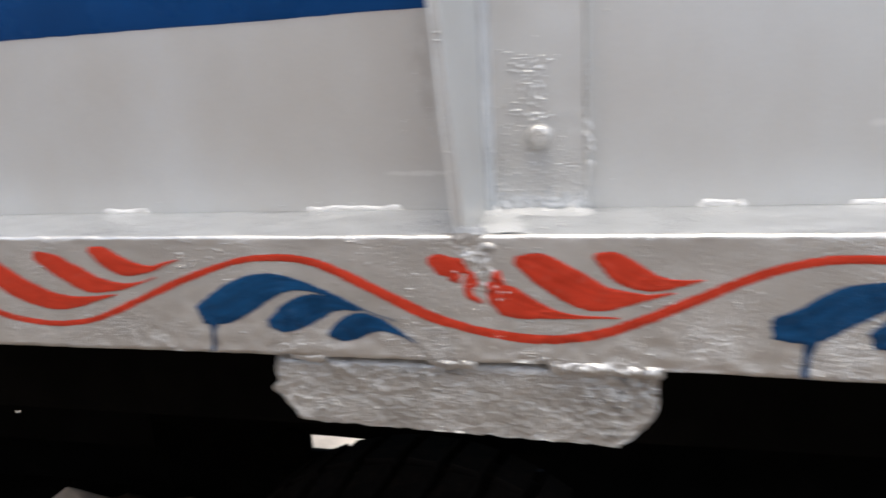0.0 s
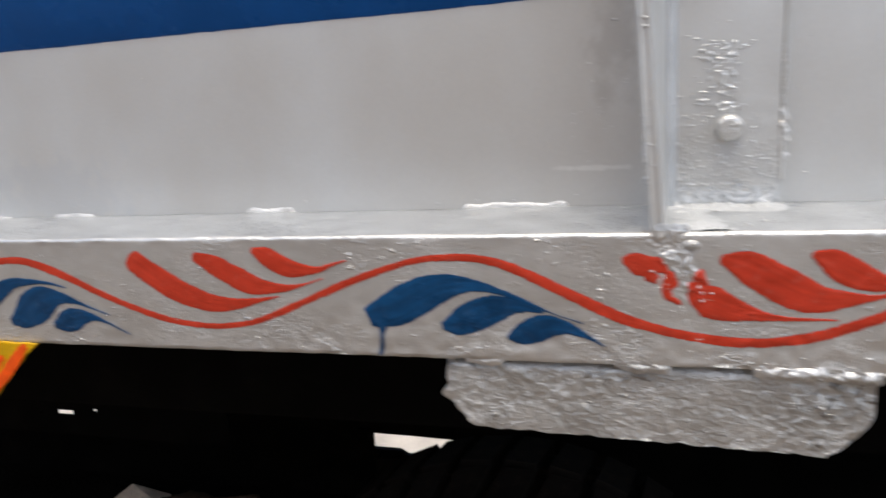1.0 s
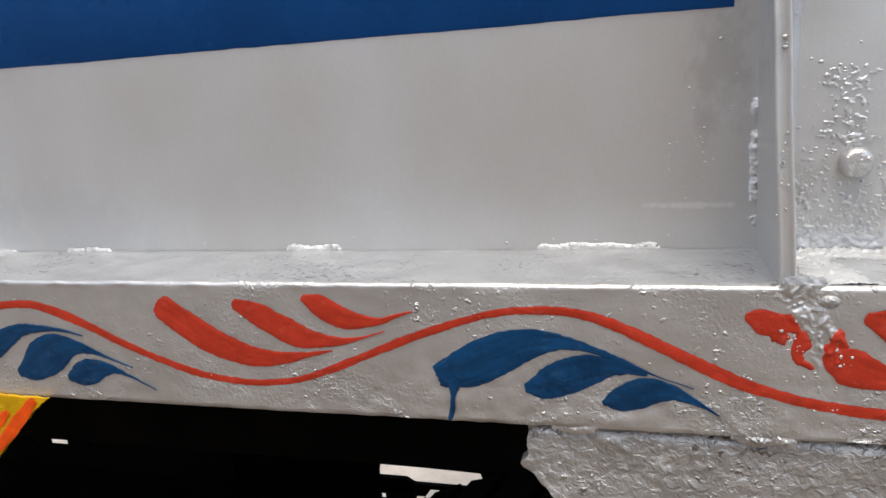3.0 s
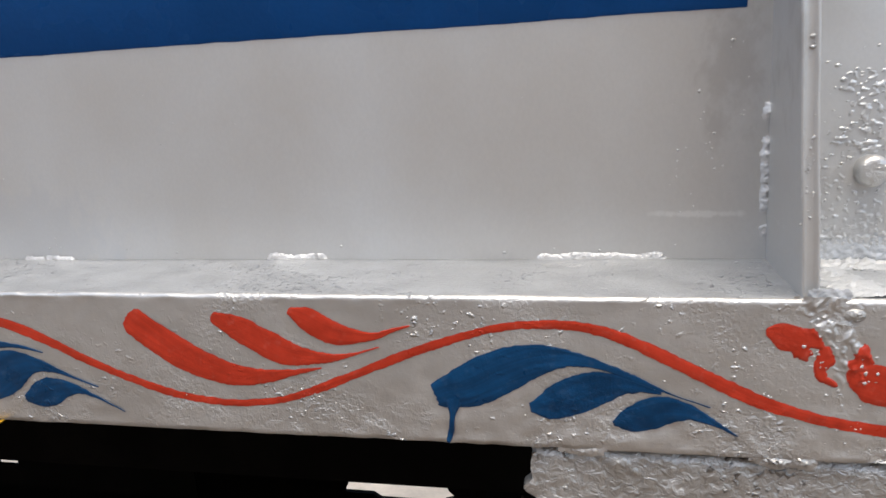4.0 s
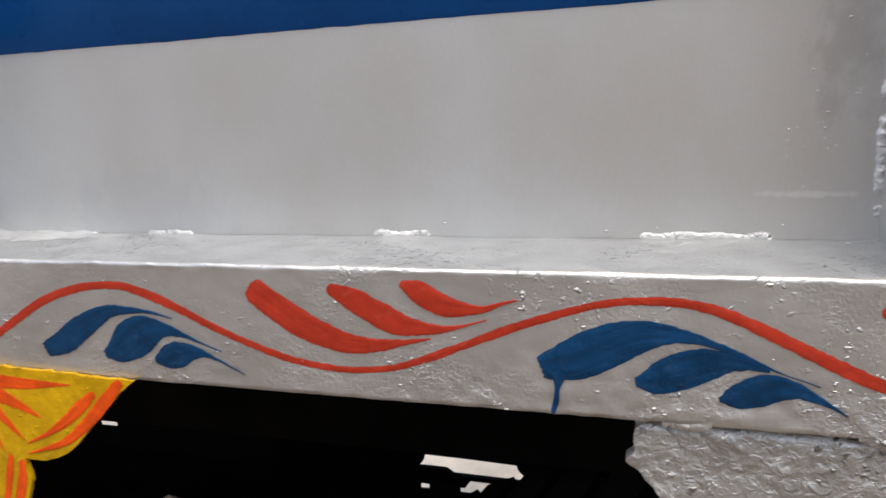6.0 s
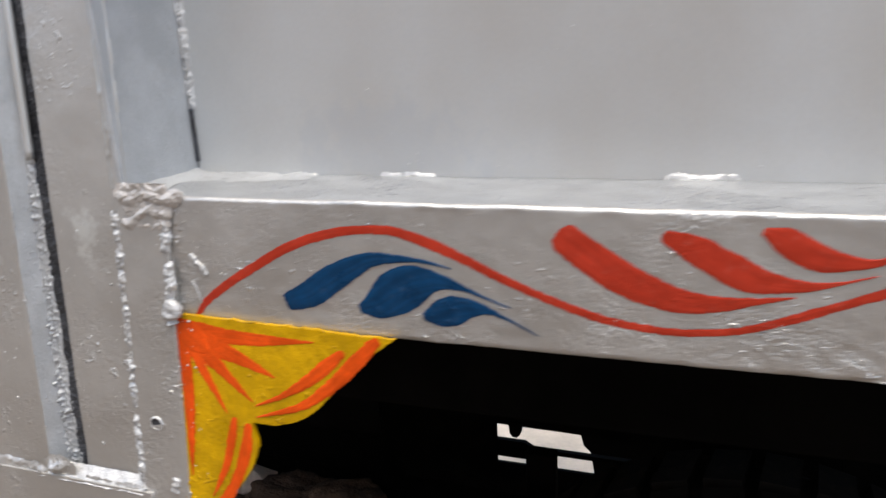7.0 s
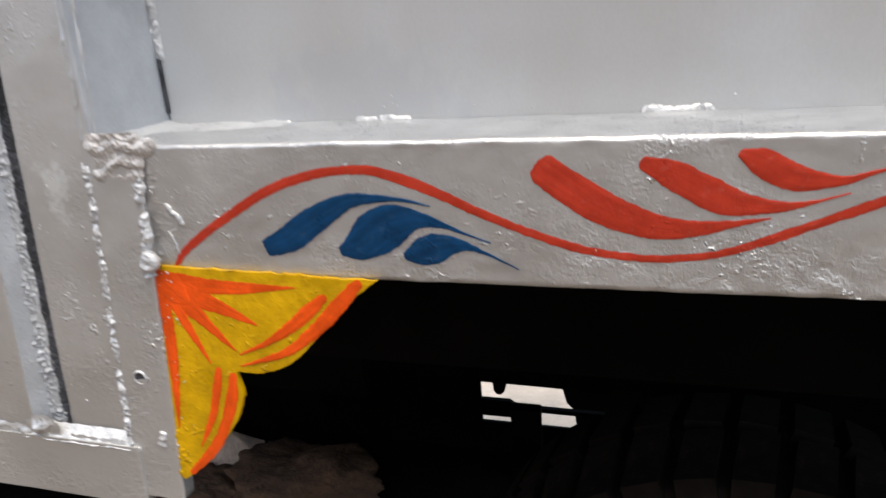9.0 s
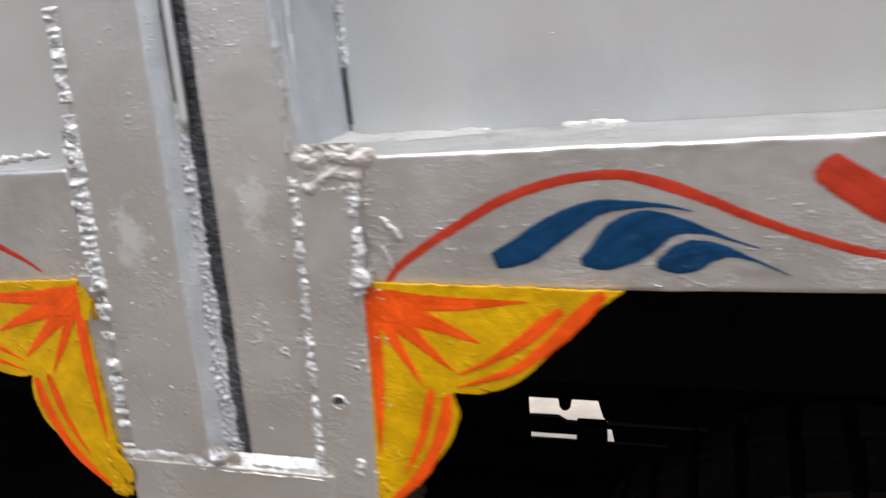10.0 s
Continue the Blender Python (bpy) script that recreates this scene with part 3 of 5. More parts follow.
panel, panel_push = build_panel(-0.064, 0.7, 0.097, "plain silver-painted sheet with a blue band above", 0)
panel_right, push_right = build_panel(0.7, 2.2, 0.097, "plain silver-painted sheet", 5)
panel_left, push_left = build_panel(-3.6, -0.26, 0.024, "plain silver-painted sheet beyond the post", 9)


def build_band(x0, x1, y, push, parent):
    bm = bmesh.new()
    nx = round((x1 - x0) / 0.006)
    rows = []
    for i in range(nx + 1):
        x = x0 + (x1 - x0) * i / nx
        edge = BAND + 0.0006 * noise.noise(Vector((x * 60, 1, 0))) + 0.0008 * noise.noise(Vector((x * 9, 4, 0)))
        rows.append([bm.verts.new((x, y + push(x, z) - (0.0002 if k == 0 else 0.0011), z))
                     for k, z in enumerate((edge, edge + 0.002, edge + 0.05, edge + 0.1, edge + 0.115, edge + 0.13))])
    for r, q in zip(rows, rows[1:]):
        for k in range(5):
            bm.faces.new((r[k], q[k], q[k + 1], r[k + 1]))
    return part("blue_band", bm, blue_enamel, parent, "glossy blue painted band")


build_band(-0.064, 0.678, 0.097, panel_push, panel)
# unseen board above the band, added to block light from behind
part("upper_board", box(-3.6, 2.2, 0.1, 0.14, TOP + 0.302, TOP + 1.15, bevel=0.004), blue_enamel, truck, "unseen blue side board added to block light from behind")

# ---- right post: a flange on edge, a web with one bolt ----
def build_flange():
    """A flat bar on edge, its outer edge leaning a little, with worn round corners."""
    bm = bmesh.new()
    rows = []
    for k in range(151):
        z = TOP - 0.006 + 0.306 * k / 150
        dz = z - TOP
        xf = 0.6957 - 0.062 * dz
        w = 0.0005 * noise.noise(Vector((8, 0, z * 14)))
        e1 = 0.0005 * max(0, noise.noise(Vector((3, 0, z * 90))))
        e2 = 0.0005 * max(0, noise.noise(Vector((5, 4, z * 70))))
        ring = [(xf + 0.0030, 0.0058), (xf + 0.0019, 0.0054), (xf + 0.0013, 0.0045 - e1), (xf + 0.0004, 0.0047 - e1), (xf, 0.0055), (xf, 0.0070),
                (xf * 0.5 + 0.348, 0.05), (0.6968 - 0.02 * dz, 0.097), (0.6968 - 0.02 * dz, 0.108), (0.712, 0.108), (0.7095, 0.083),
                (xf * 0.5 + 0.3595, 0.045), (xf + 0.0094, 0.0075), (xf + 0.0094, 0.0055), (xf + 0.0088, 0.0046 - e2), (xf + 0.0078, 0.0045 - e2), (xf + 0.0070, 0.0054), (xf + 0.0058, 0.0058)]
        rows.append([bm.verts.new((x + w, y, z)) for x, y in ring])
    m = len(rows[0])
    for p, q in zip(rows, rows[1:]):
        for i in range(m):
            bm.faces.new((p[i], p[(i + 1) % m], q[(i + 1) % m], q[i]))
    bm.faces.new(rows[0])
    bm.faces.new(rows[-1])
    ob = part("angle_post", bm, silver_sheet, truck, "silver-painted angle-iron post with a domed bolt")
    return ob


post_right = build_flange()


def build_web():
    def push(x, z):
        low = max(0.0, min(1.0, (TOP + 0.1 - z) / 0.06))
        return -0.0007 * noise.noise(Vector((x * 30, z * 30, 0))) - low * (0.001 * noise.noise(Vector((x * 130, z * 130, 1))))
    bm = sheet(0.7095, 0.791, TOP - 0.004, TOP + 0.30, 0.083, 0.004, push)
    thicken(bm, 0.013)
    return part("post_web", bm, silver_sheet, post_right)


build_web()


def fillet(name, x, y, z0, z1, r, parent, material, seed):
    """An uneven rounded run of paint and weld up an edge."""
    bm = bmesh.new()
    rows = []
    for k in range(90):
        z = z0 + (z1 - z0) * k / 89
        rr = r * (1 + 0.16 * noise.noise(Vector((seed, z * 30, 0))))
        rows.append([bm.verts.new((x + rr * math.cos(a), y + rr * math.sin(a), z)) for a in [i / 8 * 2 * math.pi for i in range(8)]])
    for p, q in zip(rows, rows[1:]):
        for i in range(8):
            bm.faces.new((p[i], p[(i + 1) % 8], q[(i + 1) % 8], q[i]))
    return part(name, bm, material, parent)


fillet("edge_fillet", 0.7085, 0.0845, TOP, TOP + 0.29, 0.0085, post_right, silver_skylit, 2)
fillet("edge_fillet", 0.790, 0.0835, TOP + 0.02, TOP + 0.29, 0.0022, post_right, silver_rail, 8)


def build_bolt():
    bm = bmesh.new()
    R, prof = 0.0103, []
    for k in range(9):
        a = k / 8 * math.pi / 2
        prof.append((R * math.cos(a) ** 0.4, 0.0082 * math.sin(a) ** 0.7))
    prof = [(R * 1.02, -0.002)] + prof
    rings = []
    for rad, h in prof[:-1]:
        rings.append([bm.verts.new((rad * math.cos(a), -h + 0.0005 * noise.noise(Vector((math.cos(a), math.sin(a), h * 200))), rad * math.sin(a)))
                      for a in [i / 24 * 2 * math.pi for i in range(24)]])
    top = bm.verts.new((0, -prof[-1][1] + 0.0006, 0))
    for p, q in zip(rings, rings[1:]):
        for i in range(24):
            bm.faces.new((p[i], p[(i + 1) % 24], q[(i + 1) % 24], q[i]))
    for i in range(24):
        bm.faces.new((rings[-1][i], rings[-1][(i + 1) % 24], top))
    ob = part("bolt", bm, silver_plate, post_right, "domed bolt head under silver paint")
    ob.location = (0.7528, 0.0825, TOP + 0.060)
    return ob


build_bolt()
def corner_weld(u, v):
    on = min(1.0, 5 * max(0.0, noise.noise(Vector((v * 60, 3.3, 0))) + 0.33)) * min(1.0, max(0.0, (v - 0.014) / 0.006), max(0.0, (0.083 - v) / 0.005))
    on = max(on, max(0.0, 1 - ((v - 0.098) / 0.007) ** 2))
    wide = 0.0042 + 0.0026 * noise.noise(Vector((v * 150, 1, 4)))
    return on * 0.0036 * max(0.0, 1 - (abs(u - 0.695) / wide) ** 2) * (0.1 + 1.3 * rubble(u, v, 400, 2)) - 0.0003


crust("corner_weld", post_right, lambda u, v, h: (u, 0.0962 - h, TOP + v), 0.686, 0.7, 0.008, 0.11, 0.0009, corner_weld)


def foot_weld(u, v):
    """On the ledge round the web's foot: thick by the web, thinning to the front."""
    near = max(0.0, 1 - (0.084 - v) / 0.024)
    lane = max(0.0, 1 - abs(u - 0.716 - 0.02 * (0.084 - v) / 0.08) / (0.022 + 0.006 * noise.noise(Vector((v * 40, 2, 2)))))
    ends = min(1.0, max(0.0, (u - 0.702) / 0.006), max(0.0, (0.797 - u) / 0.01))
    return ends * max(0.0065 * near, 0.0036 * lane) * (0.1 + 1.1 * rubble(u, v, 400, 5)) + 0.0004 * noise.noise(Vector((u * 500, v * 500, 2))) - 0.0007


crust("foot_weld", post_right, lambda u, v, h: (u, v, TOP - 0.010 * v + 0.0002 + h), 0.7, 0.8, 0.004, 0.0855, 0.0011, foot_weld, silver_skylit)


def web_crust(u, v):
    low = math.exp(-max(0.0, v - 0.004) / 0.011)
    return low * 0.0034 * (0.3 + rubble(u, v, 260, 7)) - 0.0009


crust("web_crust", post_right, lambda u, v, h: (u, 0.0828 - h, TOP + v), 0.709, 0.789, -0.003, 0.05, 0.001, web_crust, silver_skylit)


def stipple(u, v):
    """Fine drops that lie thick near the foot and thin out towards the bolt."""
    p = Vector((u * 380 + v * 120, v * 440, 8))
    thick = 0.12 + 7.0 * max(0.0, v - 0.018) + 0.35 * noise.noise(Vector((u * 45, v * 45, 3)))
    return 0.0011 * max(0.0, noise.noise(p) - thick) + 0.0004 * max(0.0, noise.noise(p * 2.1) - thick) - 0.00012


crust("stippled_spatter", post_right, lambda u, v, h: (u, 0.0824 - h, TOP + v), 0.711, 0.788, 0.004, 0.075, 0.0007, stipple, silver_sheet)
bead("weld_bead", ((0.792, 0.083, TOP + 0.03), (0.791, 0.083, TOP + 0.06), (0.790, 0.083, TOP + 0.075)), 0.0028, post_right, 6, gap=0.15)


def scar_axis(v):
    return 0.7035 + 0.030 * min(1.0, max(0.0, (-v - 0.006) / 0.05))


def scar(u, v):
    """The weld that runs down the rail's face across the red leaf: a few large blobs among small drops."""
    wide = 0.0145 + 0.005 * noise.noise(Vector((v * 70, 7, 0)))
    fade = min(1.0, max(0.0, (0.060 + v) / 0.014))
    body = max(0.0, 1 - (abs(u - scar_axis(v)) / wide) ** 2)
    p = Vector((u * 170, v * 150, 4))
    p = p + noise.noise_vector(p * 0.7) * 0.6
    drops = max(0.0, 0.3 - abs(noise.noise(p))) * 0.9 + 0.9 * max(0.0, noise.noise(p * 0.6 + Vector((3, 0, 0)))) + 0.5 * max(0.0, noise.noise(p * 2.6))
    return fade * body * 0.0040 * drops - 0.0004


def red_left(u, v):
    """Where red paint still clings to the weld: the torn end of one leaf, a hook, the head of the next."""
    torn = 0.5 * noise.noise(Vector((u * 230, v * 230, 11))) + 0.3 * noise.noise(Vector((u * 420, v * 420, 5)))
    hook = max(ellipse(u, v, 0.7085, -0.035, 0.0048, 0.0075), ellipse(u, v, 0.7065, -0.043, 0.003, 0.007, 0.4), ellipse(u, v, 0.7115, -0.0485, 0.005, 0.002, -0.6))
    return max(ellipse(u, v, 0.699, -0.0225, 0.0085, 0.0055, -0.5) + torn, ellipse(u, v, 0.695, -0.0300, 0.0070, 0.0050, -0.9) + torn, hook + 0.5 * torn, ellipse(u, v, 0.7265, -0.0385, 0.0058, 0.0125, -0.2) + 0.8 * torn)


crust("rail_scar", post_right, lambda u, v, h: (u, rail_y(u, TOP + v) - h, TOP + v), 0.683, 0.752, -0.066, 0.002, 0.0008, scar, silver_rail)
crust("red_paint_on_weld", post_right, lambda u, v, h: (u, rail_y(u, TOP + v) - max(0.0, scar(u, v)) - h, TOP + v), 0.684, 0.736, -0.056, -0.014, 0.0008,
      lambda u, v: min(0.0006, 0.003 * red_left(u, v)), red_brush, "red paint brushed over rough weld", sink=0.0002)


def lip_weld(u, v):
    return 0.0028 * max(0.0, 1 - ((u - 0.709) / 0.014) ** 2) * max(0.0, 1 - ((v + 0.001) / 0.0085) ** 2) * (0.05 + 1.1 * rubble(u, v, 520, 6)) - 0.0004


crust("lip_weld", post_right, lambda u, v, h: (u, 0.0015 - h, TOP + v), 0.692, 0.728, -0.011, 0.006, 0.0008, lip_weld, silver_skylit)
def knob(u, v):
    return 0.003 * max(0.0, 1 - ((u - 0.722) / 0.006) ** 2 - ((v + 0.009) / 0.004) ** 2) ** 0.5 * (0.8 + 0.4 * noise.noise(Vector((u * 200, v * 200, 1)))) - 0.0006


crust("weld_knob", post_right, lambda u, v, h: (u, rail_y(u, TOP + v) - h, TOP + v), 0.714, 0.73, -0.014, -0.003, 0.0006, knob, silver_rough, "dull knob of weld")
spatter("weld_spatter", 12, lambda r: (r.gauss(0.7285, 0.003), -0.0014, TOP - r.uniform(0.030, 0.050)), (0.0005, 0.0017), post_right, 61, squash=0.3, clump=40, material=weld_white)
spatter("weld_spatter", 14, lambda r: (r.gauss(0.7035, 0.004), -0.0016, TOP - r.uniform(0.018, 0.04)), (0.0005, 0.0015), post_right, 62, squash=0.3, clump=40, material=weld_white)
spatter("weld_spatter", 45, lambda r: (0.7025 - 0.085 * 0.1 + r.uniform(-0.003, 0.004), 0.0052, TOP + r.uniform(0.005, 0.16)), (0.0004, 0.0012), post_right, 20, squash=0.4)
spatter("weld_spatter", 70, lambda r: (r.uniform(0.712, 0.788), 0.0825, TOP + 0.012 + abs(r.gauss(0, 0.03))), (0.0003, 0.0012), post_right, 11, squash=0.2, material=silver_sheet, long=1.4)
spatter("weld_spatter", 22, lambda r: (r.gauss(0.747, 0.011), 0.0825, TOP + r.gauss(0.113, 0.005)), (0.0005, 0.0016), post_right, 29, squash=0.22, clump=130, material=silver_sheet, long=1.5)
spatter("weld_spatter", 8, lambda r: (r.gauss(0.754, 0.010), 0.0825, TOP + r.gauss(0.0735, 0.001)), (0.0008, 0.0018), post_right, 30, squash=0.3, clump=30, material=silver_sheet, long=1.3)
spatter("weld_spatter", 26, lambda r: (r.gauss(0.738, 0.012), 0.0825, TOP + 0.062 + abs(r.gauss(0, 0.04))), (0.0004, 0.0013), post_right, 12, squash=0.2, material=silver_sheet, long=1.4)


def web_spatter(u, v):
    """Chips of weld and runs of paint in a ragged column above the bolt."""
    near = max(ellipse(u, v, 0.748, 0.113, 0.019, 0.010), 0.8 * ellipse(u, v, 0.7495, 0.094, 0.012, 0.018), 0.9 * ellipse(u, v, 0.7355, 0.083, 0.009, 0.007), ellipse(u, v, 0.7515, 0.0755, 0.015, 0.005))
    if near <= 0:
        return -0.001
    p = Vector((u * 240, v * 330, 7))
    p = p + noise.noise_vector(p * 0.5) * 0.8
    grain = noise.noise(p) + 0.5 * noise.noise(p * 2.3)
    return 0.0008 * (grain - 0.47 + 0.55 * min(1.0, near)) if grain > 0 else -0.001


crust("weld_spatter", post_right, lambda u, v, h: (u, 0.0822 - h, TOP + v), 0.726, 0.77, 0.068, 0.125, 0.0006, web_spatter, silver_sheet, "rough spatter of weld under silver paint")
spatter("weld_spatter", 110, lambda r: (0.688 - abs(r.gauss(0, 0.022)), 0.0966, TOP + 0.02 + abs(r.gauss(0, 0.05))), (0.0004, 0.0012), panel, 13)
spatter("weld_spatter", 30, lambda r: (r.gauss(0.655, 0.014), 0.0966, TOP + r.gauss(0.031, 0.0018)), (0.0004, 0.0012), panel, 16, squash=0.3, clump=40)
spatter("weld_spatter", 30, lambda r: (0.795 + abs(r.gauss(0, 0.012)), 0.0965, TOP + 0.02 + abs(r.gauss(0, 0.05))), (0.0005, 0.0014), panel_right, 14)
spatter("weld_spatter", 80, lambda r: (r.gauss(0.738, 0.03), r.uniform(0.01, 0.085), TOP + 0.0002), (0.0006, 0.0016), post_right, 15, axis=2)

# flat white-silver weld patches where the sheet meets the ledge
def patch(name, x0, x1, h, seed, parent):
    """A flat smear of weld and paint standing on the ledge against the sheet."""
    top = h * 1.55

    def smear(u, v):
        w = top * (0.85 + 0.3 * noise.noise(Vector((u * 55, seed, 0))))
        e = min(u - x0, x1 - u)
        w *= math.sqrt(max(0.0, min(1.0, e / (0.6 * top))))
        gap = 0.35 if noise.noise(Vector((u * 120, seed, 4))) > 0.42 else 1.0
        return gap * 0.0015 * max(0.0, 1 - (v / max(w, 1e-4)) ** 3) ** 0.6 * (1 - 0.35 * v / top) + 0.0003 * noise.noise(Vector((u * 200, v * 200, seed))) - 0.0003
    return crust(name, parent, lambda u, v, q: (u, 0.0965 - q * 1.3, TOP - 0.0022 + v), x0, x1, 0.0, top * 1.25, 0.0009, smear, weld_white if h > 0.0035 else silver_bead)


for k, (a, b, h) in enumerate(((0.541, 0.632, 0.0042), (0.330, 0.380, 0.004), (0.109, 0.157, 0.0030), (0.028, 0.052, 0.0024), (0.875, 0.912, 0.005), (0.985, 1.02, 0.004))):
    patch("weld_patch", a, b, h, k, panel if b < 0.7 else panel_right)
spatter("weld_drop", 4, lambda r: (r.gauss(0.328, 0.0012), 0.0955, TOP + r.uniform(0.001, 0.011)), (0.0016, 0.0026), panel, 27, squash=0.6, clump=5)
spatter("paint_speck", 12, lambda r: (r.uniform(0.0, 0.62), 0.0967 + panel_push(0, TOP), TOP + r.uniform(0.02, 0.15)), (0.0004, 0.0008), panel, 28, squash=0.5, clump=9)
spatter("weld_spatter", 14, lambda r: (r.uniform(0.1, 0.66), 0.0965, TOP + 0.004 + abs(r.gauss(0, 0.006))), (0.0006, 0.0016), panel, 17)
spatter("weld_spatter", 160, lambda r: (r.uniform(0.3, 1.1), -0.0002, TOP - 0.1 + abs(r.gauss(0.0, 0.026))), (0.0003, 0.0010), rail, 18, squash=0.3, clump=60, material=silver_rail)
spatter("weld_spatter", 90, lambda r: (r.gauss(0.715, 0.025), -0.0003, TOP - r.uniform(0.01, 0.1)), (0.0003, 0.0011), rail, 19, squash=0.3, material=silver_rail)


for k, (a, b, r) in enumerate(((0.02, 0.05, 0.002), (0.262, 0.292, 0.0022), (0.338, 0.365, 0.0026), (0.385, 0.398, 0.0025), (0.470, 0.492, 0.0026),
                              (0.545, 0.56, 0.0018), (0.61, 0.624, 0.0022), (0.655, 0.668, 0.0018), (0.86, 0.9, 0.0022), (0.95, 0.99, 0.0024))):
    bead("edge_run", [(a, 0.0022, TOP - 0.0024), ((a + b) / 2, 0.0016, TOP - 0.003), (b, 0.0022, TOP - 0.0024)], r, rail, 80 + k, even=0.4)
# ---- bracket under the rail ----
def build_bracket():
    bm = bmesh.new()
    x0, x1, zt, zb = 0.541, 0.842, TOP - 0.1, TOP - 0.158
    nx, nz = 190, 40
    grid = []
    for i in range(nx + 1):
        u = i / nx
        col = []
        for j in range(nz + 1):
            v = j / nz
            inset_l = 0.022 * max(0, (0.55 - v) / 0.55) ** 1.6 - 0.005 * math.exp(-((v - 0.5) / 0.07) ** 2) + 0.003 * noise.noise(Vector((v * 6, 0, 2)))
            inset_r = 0.028 * max(0, (0.6 - v) / 0.6) ** 2
            xa, xb = x0 + inset_l, x1 - inset_r
            x = xa + (xb - xa) * u
            bottom = zb - 0.007 * u
            z = bottom + (zt - 0.0022 - bottom) * v
            p = Vector((x, 0, z))
            rough_amt = min(1.05, max(0.12, 0.3 + 1.3 * noise.noise(p * 13) + 0.5 * max(0.0, (u - 0.75) / 0.25, (0.15 - u) / 0.15)))
            d = 0.0011 * noise.noise(p * 55) + rough_amt * (0.0019 * noise.noise(p * 110) + 0.0011 * noise.noise(p * 210))
            ragged = 0.0018 * noise.noise(Vector((x * 90, z * 90, 4)))
            if v > 0.9:
                d -= 0.0042 * ((v - 0.9) / 0.1) ** 2
                z += 0.0012 * noise.noise(Vector((x * 40, 0, 9)))
            col.append(bm.verts.new((x + (ragged if i in (0, nx) else 0), 0.0045 - d, z + (ragged if j == 0 else 0))))
        grid.append(col)
    for i in range(nx):
        for j in range(nz):
            bm.faces.new((grid[i][j], grid[i + 1][j], grid[i + 1][j + 1], grid[i][j + 1]))
    thicken(bm, 0.011)
    br = part("bracket_plate", bm, silver_rough, truck, "rough silver-painted bracket plate welded below the rail")
    part("backing_strip", box(0.55, 0.838, 0.0122, 0.0155, TOP - 0.115, TOP - 0.094), silver_rough, br)

    def seam_weld(u, v):
        """Rough lumps where the plate is welded to the rail."""
        on = min(1.0, max(0.0, (u - 0.762) / 0.02), max(0.0, (0.846 - u) / 0.008))
        on = max(on, ellipse(u, v, 0.69, -0.1, 0.022, 0.012), 0.5 * ellipse(u, v, 0.575, -0.1, 0.02, 0.006))
        across = max(0.0, 1 - ((v + 0.1 + 0.003 * noise.noise(Vector((u * 60, 2, 2)))) / (0.0058 + 0.003 * noise.noise(Vector((u * 80, 6, 0))))) ** 2)
        return on * across * 0.0058 * (0.1 + 1.1 * rubble(u, v, 260, 22)) - 0.0006
    crust("seam_weld", br, lambda u, v, h: (u, 0.0008 - h, TOP + v - 0.02 * max(0.0, u - 0.76)), 0.55, 0.85, -0.113, -0.087, 0.001, seam_weld, silver_rail)
    return br


build_bracket()

# ---- left post ----
post = part("corner_post", box(-0.24, -0.08, 0.06, 0.09, TOP - 0.25, TOP + 0.29), shade_steel, truck,
            "wide silver-painted steel corner post with a vertical groove")


def slab(name, x0, x1, z0, z1, y, thick, material, seed, label="", amount=0.0007, slant=0.0, bevel_in=0.0015, parent=None):
    """A leaning plate with rounded uneven edges. y: how far it lies behind the post's plane."""
    bm = bmesh.new()
    kx, nz = max(4, round((x1 - x0) / 0.005)), max(4, round((z1 - z0) / 0.005))
    wide = x1 - x0
    us = [0, 0.0004, 0.0011, 0.0018] + [wide * k / kx for k in range(1, kx)] + [wide - 0.0018, wide - 0.0011, wide - 0.0004, wide]
    drop = {0: 1.0, 1: 0.4, 2: 0.08}
    nx = len(us) - 1
    grid = []
    for i in range(nx + 1):
        col = []
        for j in range(nz + 1):
            z = z0 + (z1 - z0) * j / nz
            x = x0 + us[i] + slant * (z - TOP)
            p = Vector((x, 0, z))
            d = amount * noise.noise(p * 28 + Vector((seed, 0, 0))) + amount * 0.5 * noise.noise(p * 110)
            d -= bevel_in * drop.get(min(i, nx - i), 0.0)
            if min(i, nx - i) < 4:
                d += 0.0005 * max(0.0, noise.noise(p * 45 + Vector((0, 3, 0))))
                x += 0.0005 * noise.noise(Vector((seed, 5, z * 60)))
            col.append(bm.verts.new((x, post_y(x, z) + y - d, z)))
        grid.append(col)
    for i in range(nx):
        for j in range(nz):
            bm.faces.new((grid[i][j], grid[i + 1][j], grid[i + 1][j + 1], grid[i][j + 1]))
    thicken(bm, thick)
    return part(name, bm, material, parent or post, label)


UP = TOP + 0.30
slab("left_plate", -0.2575, -0.181, TOP - 0.262, UP, 0.0, 0.034, silver_plate, 1, slant=0.006, amount=0.0005, bevel_in=0.0008)
slab("right_plate", -0.1462, -0.0685, TOP - 0.262, UP, 0.007, 0.05, silver_plate, 2, slant=0.004)
slab("cover_strip", -0.0712, -0.0255, TOP - 0.299, TOP - 0.003, -0.001, 0.012, silver_plate, 4, slant=0.028)
slab("seam_strip", -0.284, -0.254, TOP - 0.276, TOP - 0.09, 0.004, 0.02, silver_plate, 8, slant=0.02)
slab("foot_plate", -0.262, -0.070, TOP - 0.307, TOP - 0.252, -0.004, 0.03, silver_plate, 5, amount=0.0004)
part("return_plate", box(-0.071, -0.066, 0.004, 0.098, TOP - 0.004, UP, bevel=0.001), silver_skylit, post)
